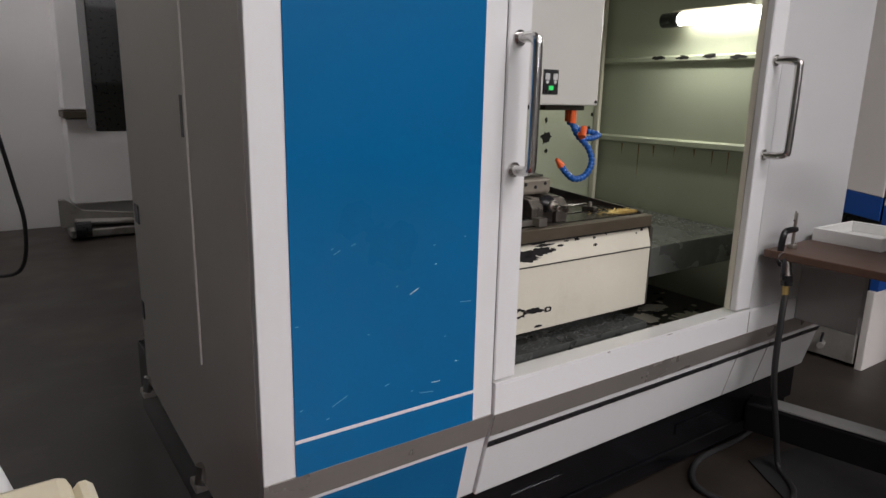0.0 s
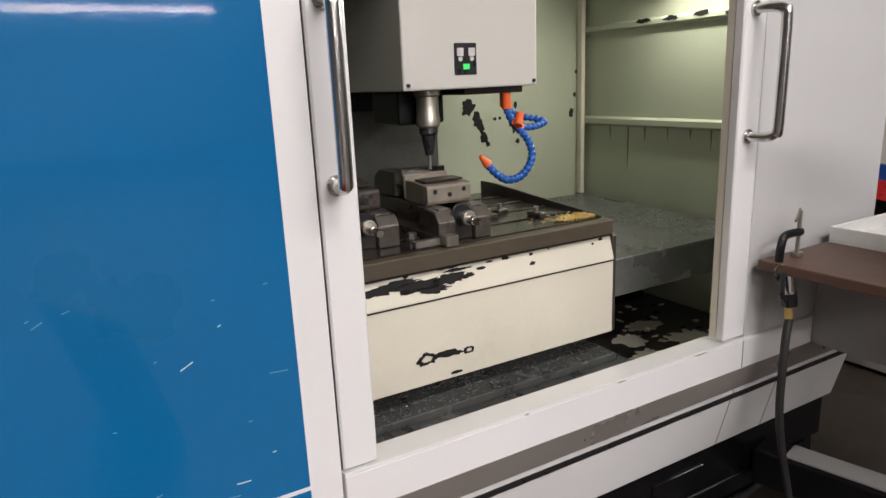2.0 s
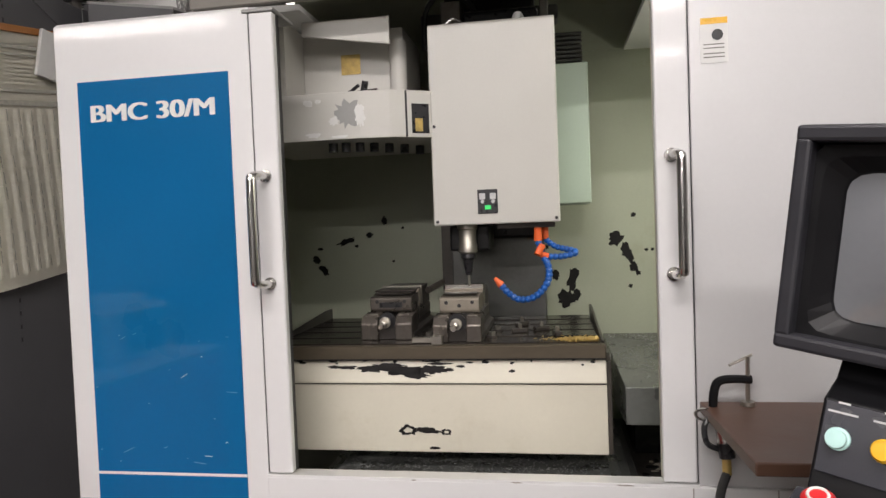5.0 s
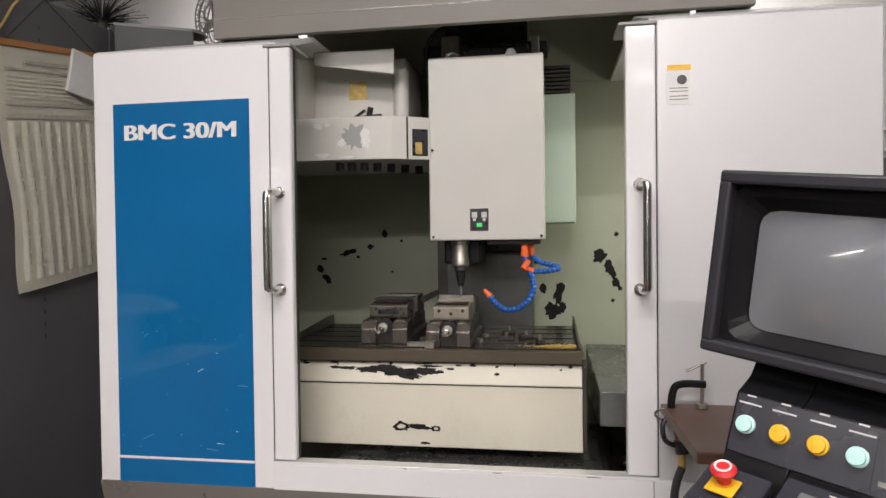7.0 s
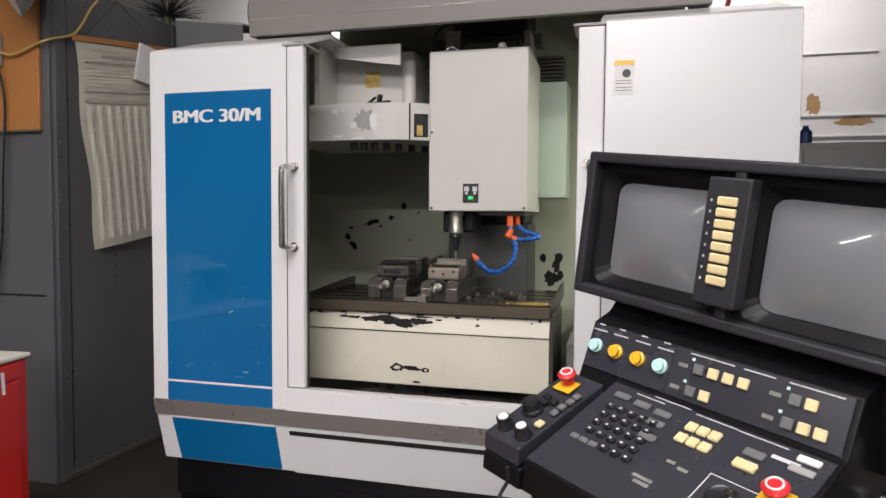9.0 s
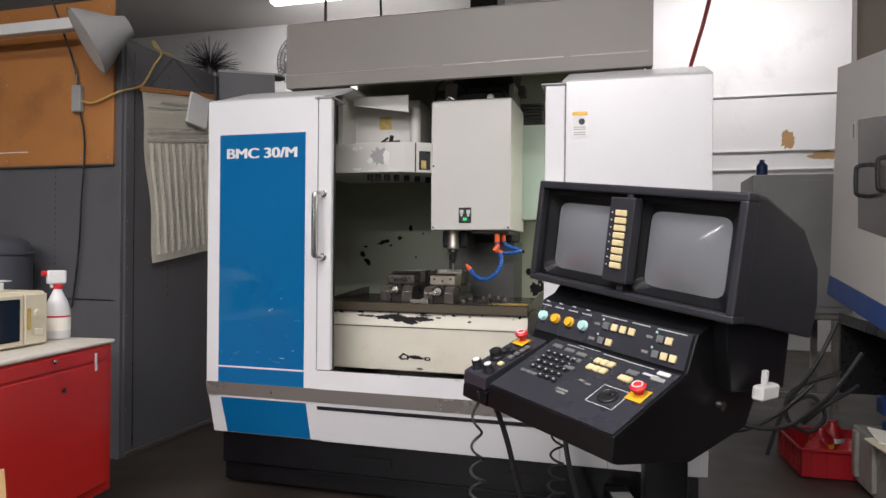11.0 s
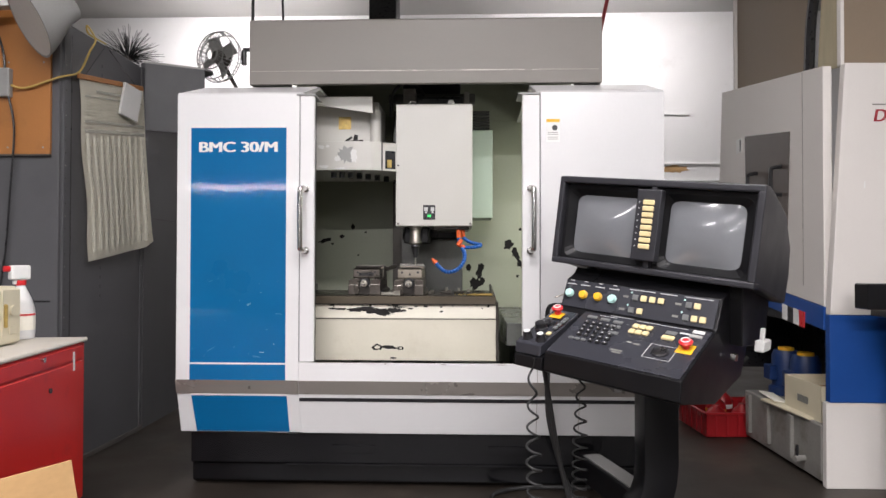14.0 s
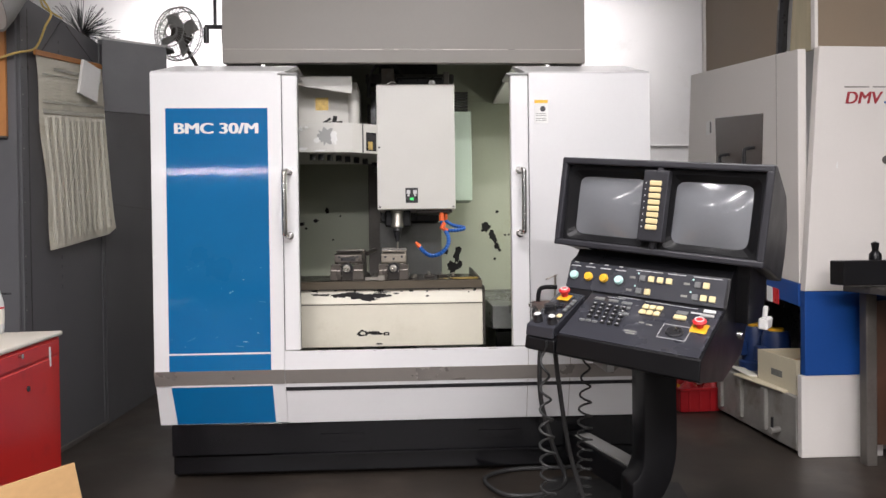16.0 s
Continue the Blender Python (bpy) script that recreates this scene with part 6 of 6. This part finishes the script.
for y, z in ((2.28, 0.335), (2.54, 0.335)):
    mo = thing("coolant_pump", pose(EX + 0.2, y, z), "blue electric coolant pump on the tank", "pump", "coolant pumps")
    part("pump_motor", lathe([(0.0, 0), (0.11, 0.0), (0.11, 0.05), (0.09, 0.06), (0.09, 0.26), (0.075, 0.3), (0.0, 0.3)], (EX + 0.2, y, z), 24), BLUEP, mo, "", True)
    part("terminal_box", box(EX + 0.07, y - 0.05, z + 0.1, EX + 0.12, y + 0.05, z + 0.2, 0.006), BLUEP, mo)
    part("pump_cap", rod((EX + 0.2, y, z + 0.3), (EX + 0.2, y, z + 0.32), 0.05, seg=18), YEL, mo)
cb = thing("open_carton", pose(EX + 0.1, 2.0, 0.335), "open white carton with brown contents on the tank", "carton")
bm = bmesh.new()
for a in ((EX, 1.72, 0.336, EX + 0.3, 2.14, 0.345), (EX, 1.72, 0.336, EX + 0.008, 2.14, 0.54), (EX + 0.292, 1.72, 0.336, EX + 0.3, 2.14, 0.54), (EX, 1.72, 0.336, EX + 0.3, 1.728, 0.54), (EX, 2.132, 0.336, EX + 0.3, 2.14, 0.54)):
    box(*a, 0.001, bm=bm)
part("carton", bm, IVORY, cb)
part("contents", box(EX + 0.02, 1.74, 0.345, EX + 0.28, 2.12, 0.48, 0.02), BOARD, cb)
part("carton_label", box(EX - 0.002, 1.86, 0.41, EX, 1.98, 0.45), PRINT, cb)

fr_ = thing("folded_carton", pose(EX + 0.02, 2.2, 0.335), "flattened cream carton lying on the tank edge", "carton")
part("flap", box(-0.05, -0.3, 0.0, 0.05, 0.24, 0.012, 0.003, m=pose(EX + 0.0, 2.1, 0.337, 0, -6, 4)), IVORY, fr_)
part("flap", box(-0.04, -0.12, 0.0, 0.05, 0.2, 0.01, 0.003, m=pose(EX + 0.01, 2.3, 0.35, 0, 8, -8)), PAPER, fr_)

# red crate with bottles
rc = thing("red_crate", pose(4.12, 2.92, 0), "red plastic crate standing on the floor", "crate")
cm2 = pose(4.12, 2.92, 0, 0, 0, 3)
bm = bmesh.new()
for a in ((-0.26, -0.25, 0.005, 0.26, 0.25, 0.02), (-0.265, -0.26, 0.005, -0.255, 0.26, 0.165), (0.255, -0.26, 0.005, 0.265, 0.26, 0.165), (-0.265, -0.26, 0.005, 0.265, -0.25, 0.165), (-0.265, 0.25, 0.005, 0.265, 0.26, 0.165)):
    box(*a, 0.003, bm=bm)
bmesh.ops.transform(bm, matrix=cm2, verts=bm.verts)
crate = part("crate_shell", bm, REDP, rc)
for a in ((-0.28, -0.275, 0.16, 0.28, -0.255, 0.178), (-0.28, 0.255, 0.16, 0.28, 0.275, 0.178), (-0.28, -0.275, 0.16, -0.26, 0.275, 0.178), (0.26, -0.275, 0.16, 0.28, 0.275, 0.178)):
    part("crate_rim", box(*a, 0.004, m=cm2), REDP, crate)
for x in (-0.2, -0.12, -0.04, 0.04, 0.12, 0.2):
    part("crate_rib", box(x - 0.006, -0.267, 0.01, x + 0.006, -0.259, 0.158, 0.002, m=cm2), REDP, crate)
for y in (-0.18, -0.09, 0.0, 0.09, 0.18):
    part("crate_rib", box(-0.272, y - 0.006, 0.01, -0.264, y + 0.006, 0.158, 0.002, m=cm2), REDP, crate)
for k, (x, y, h) in enumerate(((-0.14, -0.13, 0.8), (0.04, -0.15, 0.85), (0.16, -0.05, 1.1), (-0.06, 0.06, 0.9), (0.04, 0.17, 1.0))):
    jg = thing("red_container", cm2 @ pose(x, y, 0.021), "red plastic fluid container in the crate", "container", "containers in the crate", local=True)
    part("jug", lathe([(0.0, 0), (0.07, 0.0), (0.072, 0.15 * h), (0.06, 0.18 * h), (0.03, 0.21 * h), (0.025, 0.23 * h), (0.0, 0.23 * h)], (0, 0, 0), 20), REDP, jg, "", True)
    part("jug_label", lathe([(0.0725, 0.1 * h), (0.0732, 0.101 * h), (0.0732, 0.13 * h), (0.0725, 0.131 * h)], (0, 0, 0), 20), YEL if k % 2 else LABELW, jg)

# stand and grey cabinet behind the console
sd = thing("grey_stand", pose(4.1, 4.6, 0), "grey angle-iron stand by the wall", "stand")
part("stand_top", box(3.7, 4.2, 0.8, 4.5, 4.9, 0.84, 0.004), RAWAL, sd)
for x in (3.73, 4.47):
    for y in (4.23, 4.87):
        part("leg", box(x - 0.025, y - 0.025, 0, x + 0.025, y + 0.025, 0.8, 0.004), RAWAL, sd)
part("rail", box(3.73, 4.21, 0.15, 4.47, 4.25, 0.2, 0.003), RAWAL, sd)
gcab = thing("grey_electric_cabinet", pose(4.1, 4.6, 0.84), "grey steel electric cabinet on the stand", "cabinet")
part("case", box(3.85, 4.25, 0.841, 4.6, 4.85, 1.98, 0.01), GREYM, gcab)
part("case_door", box(3.9, 4.235, 0.9, 4.55, 4.25, 1.93, 0.004), GREYM, gcab)
gb = thing("small_green_bottle", pose(3.93, 4.4, 1.98), "small green and white bottle on the grey cabinet", "bottle")
part("bottle", lathe([(0, 0), (0.045, 0), (0.045, 0.09), (0.02, 0.12), (0.02, 0.14), (0, 0.14)], (3.95, 4.4, 1.981), 16), BLUEP, gb, "", True)
fc = thing("floor_cables", pose(3.6, 2.3, 0), "black cables lying on the floor by the second machine", "cables")
for k, pts in enumerate(([(3.25, 2.4, 0.5), (3.4, 2.3, 0.4), (3.7, 2.35, 0.36), (4.0, 2.6, 0.5), (4.2, 2.7, 0.75)], [(3.9, 2.75, 0.3), (4.0, 2.7, 0.42), (4.12, 2.72, 0.5), (4.2, 2.75, 0.55)], [(3.85, 3.0, 0.35), (4.0, 2.95, 0.6), (4.15, 3.0, 0.9)], [(3.75, 3.0, 0.02), (3.85, 3.02, 0.3), (4.0, 3.0, 0.42), (4.08, 2.98, 0.3), (3.98, 2.96, 0.2), (3.86, 2.98, 0.28), (3.9, 3.0, 0.45), (4.15, 2.9, 0.6)], [(3.3, 2.9, 0.35), (3.5, 2.85, 0.2), (3.75, 2.9, 0.28), (4.0, 2.95, 0.5)])):
    part("cable", tube(smooth_path(pts, 8), 0.013, 8), RUBBER, fc)

# bench with a black rack before the second machine
bn = thing("steel_bench", pose(4.7, 1.35, 0), "grey steel bench with dark top", "bench")
part("bench_top", box(4.36, 1.05, 0.95, 5.6, 1.58, 0.99, 0.005), SMOKEY, bn)
for x in (4.45, 5.5):
    for y in (1.12, 1.5):
        part("leg", box(x - 0.03, y - 0.03, 0, x + 0.03, y + 0.03, 0.949, 0.004), SMOKEY, bn)
part("bench_back", box(4.5, 1.52, 0.1, 5.5, 1.54, 0.9), TRAYB, bn)
rk = thing("black_tool_rack", pose(4.5, 1.4, 0.99), "black steel tool-holder rack on the bench", "rack")
part("rack_rail", box(4.2, 1.33, 1.0, 5.4, 1.45, 1.13, 0.006), BLACK, rk)
for x in (4.42, 4.55, 4.68):
    part("tool_clip", lathe([(0.03, 0), (0.03, 0.03), (0.015, 0.05), (0.02, 0.09), (0.0, 0.1)], (x, 1.4, 1.131), 14), BLACK, rk, "", True)
part("rack_lever", rod((4.44, 1.32, 1.04), (4.55, 1.3, 1.045), 0.012, seg=10), LABELW, rk)
pb = thing("pink_bag", pose(4.62, 1.42, 0.25), "pink translucent bag hanging under the bench", "bag")
bm = bmesh.new()
bmesh.ops.create_icosphere(bm, subdivisions=4, radius=1, matrix=Matrix.LocRotScale((4.64, 1.42, 0.36), None, (0.1, 0.09, 0.17)))
for v in bm.verts:
    v.co += 0.02 * noise.noise_vector(v.co * 14)
part("bag", bm, PINK, pb, "", True)
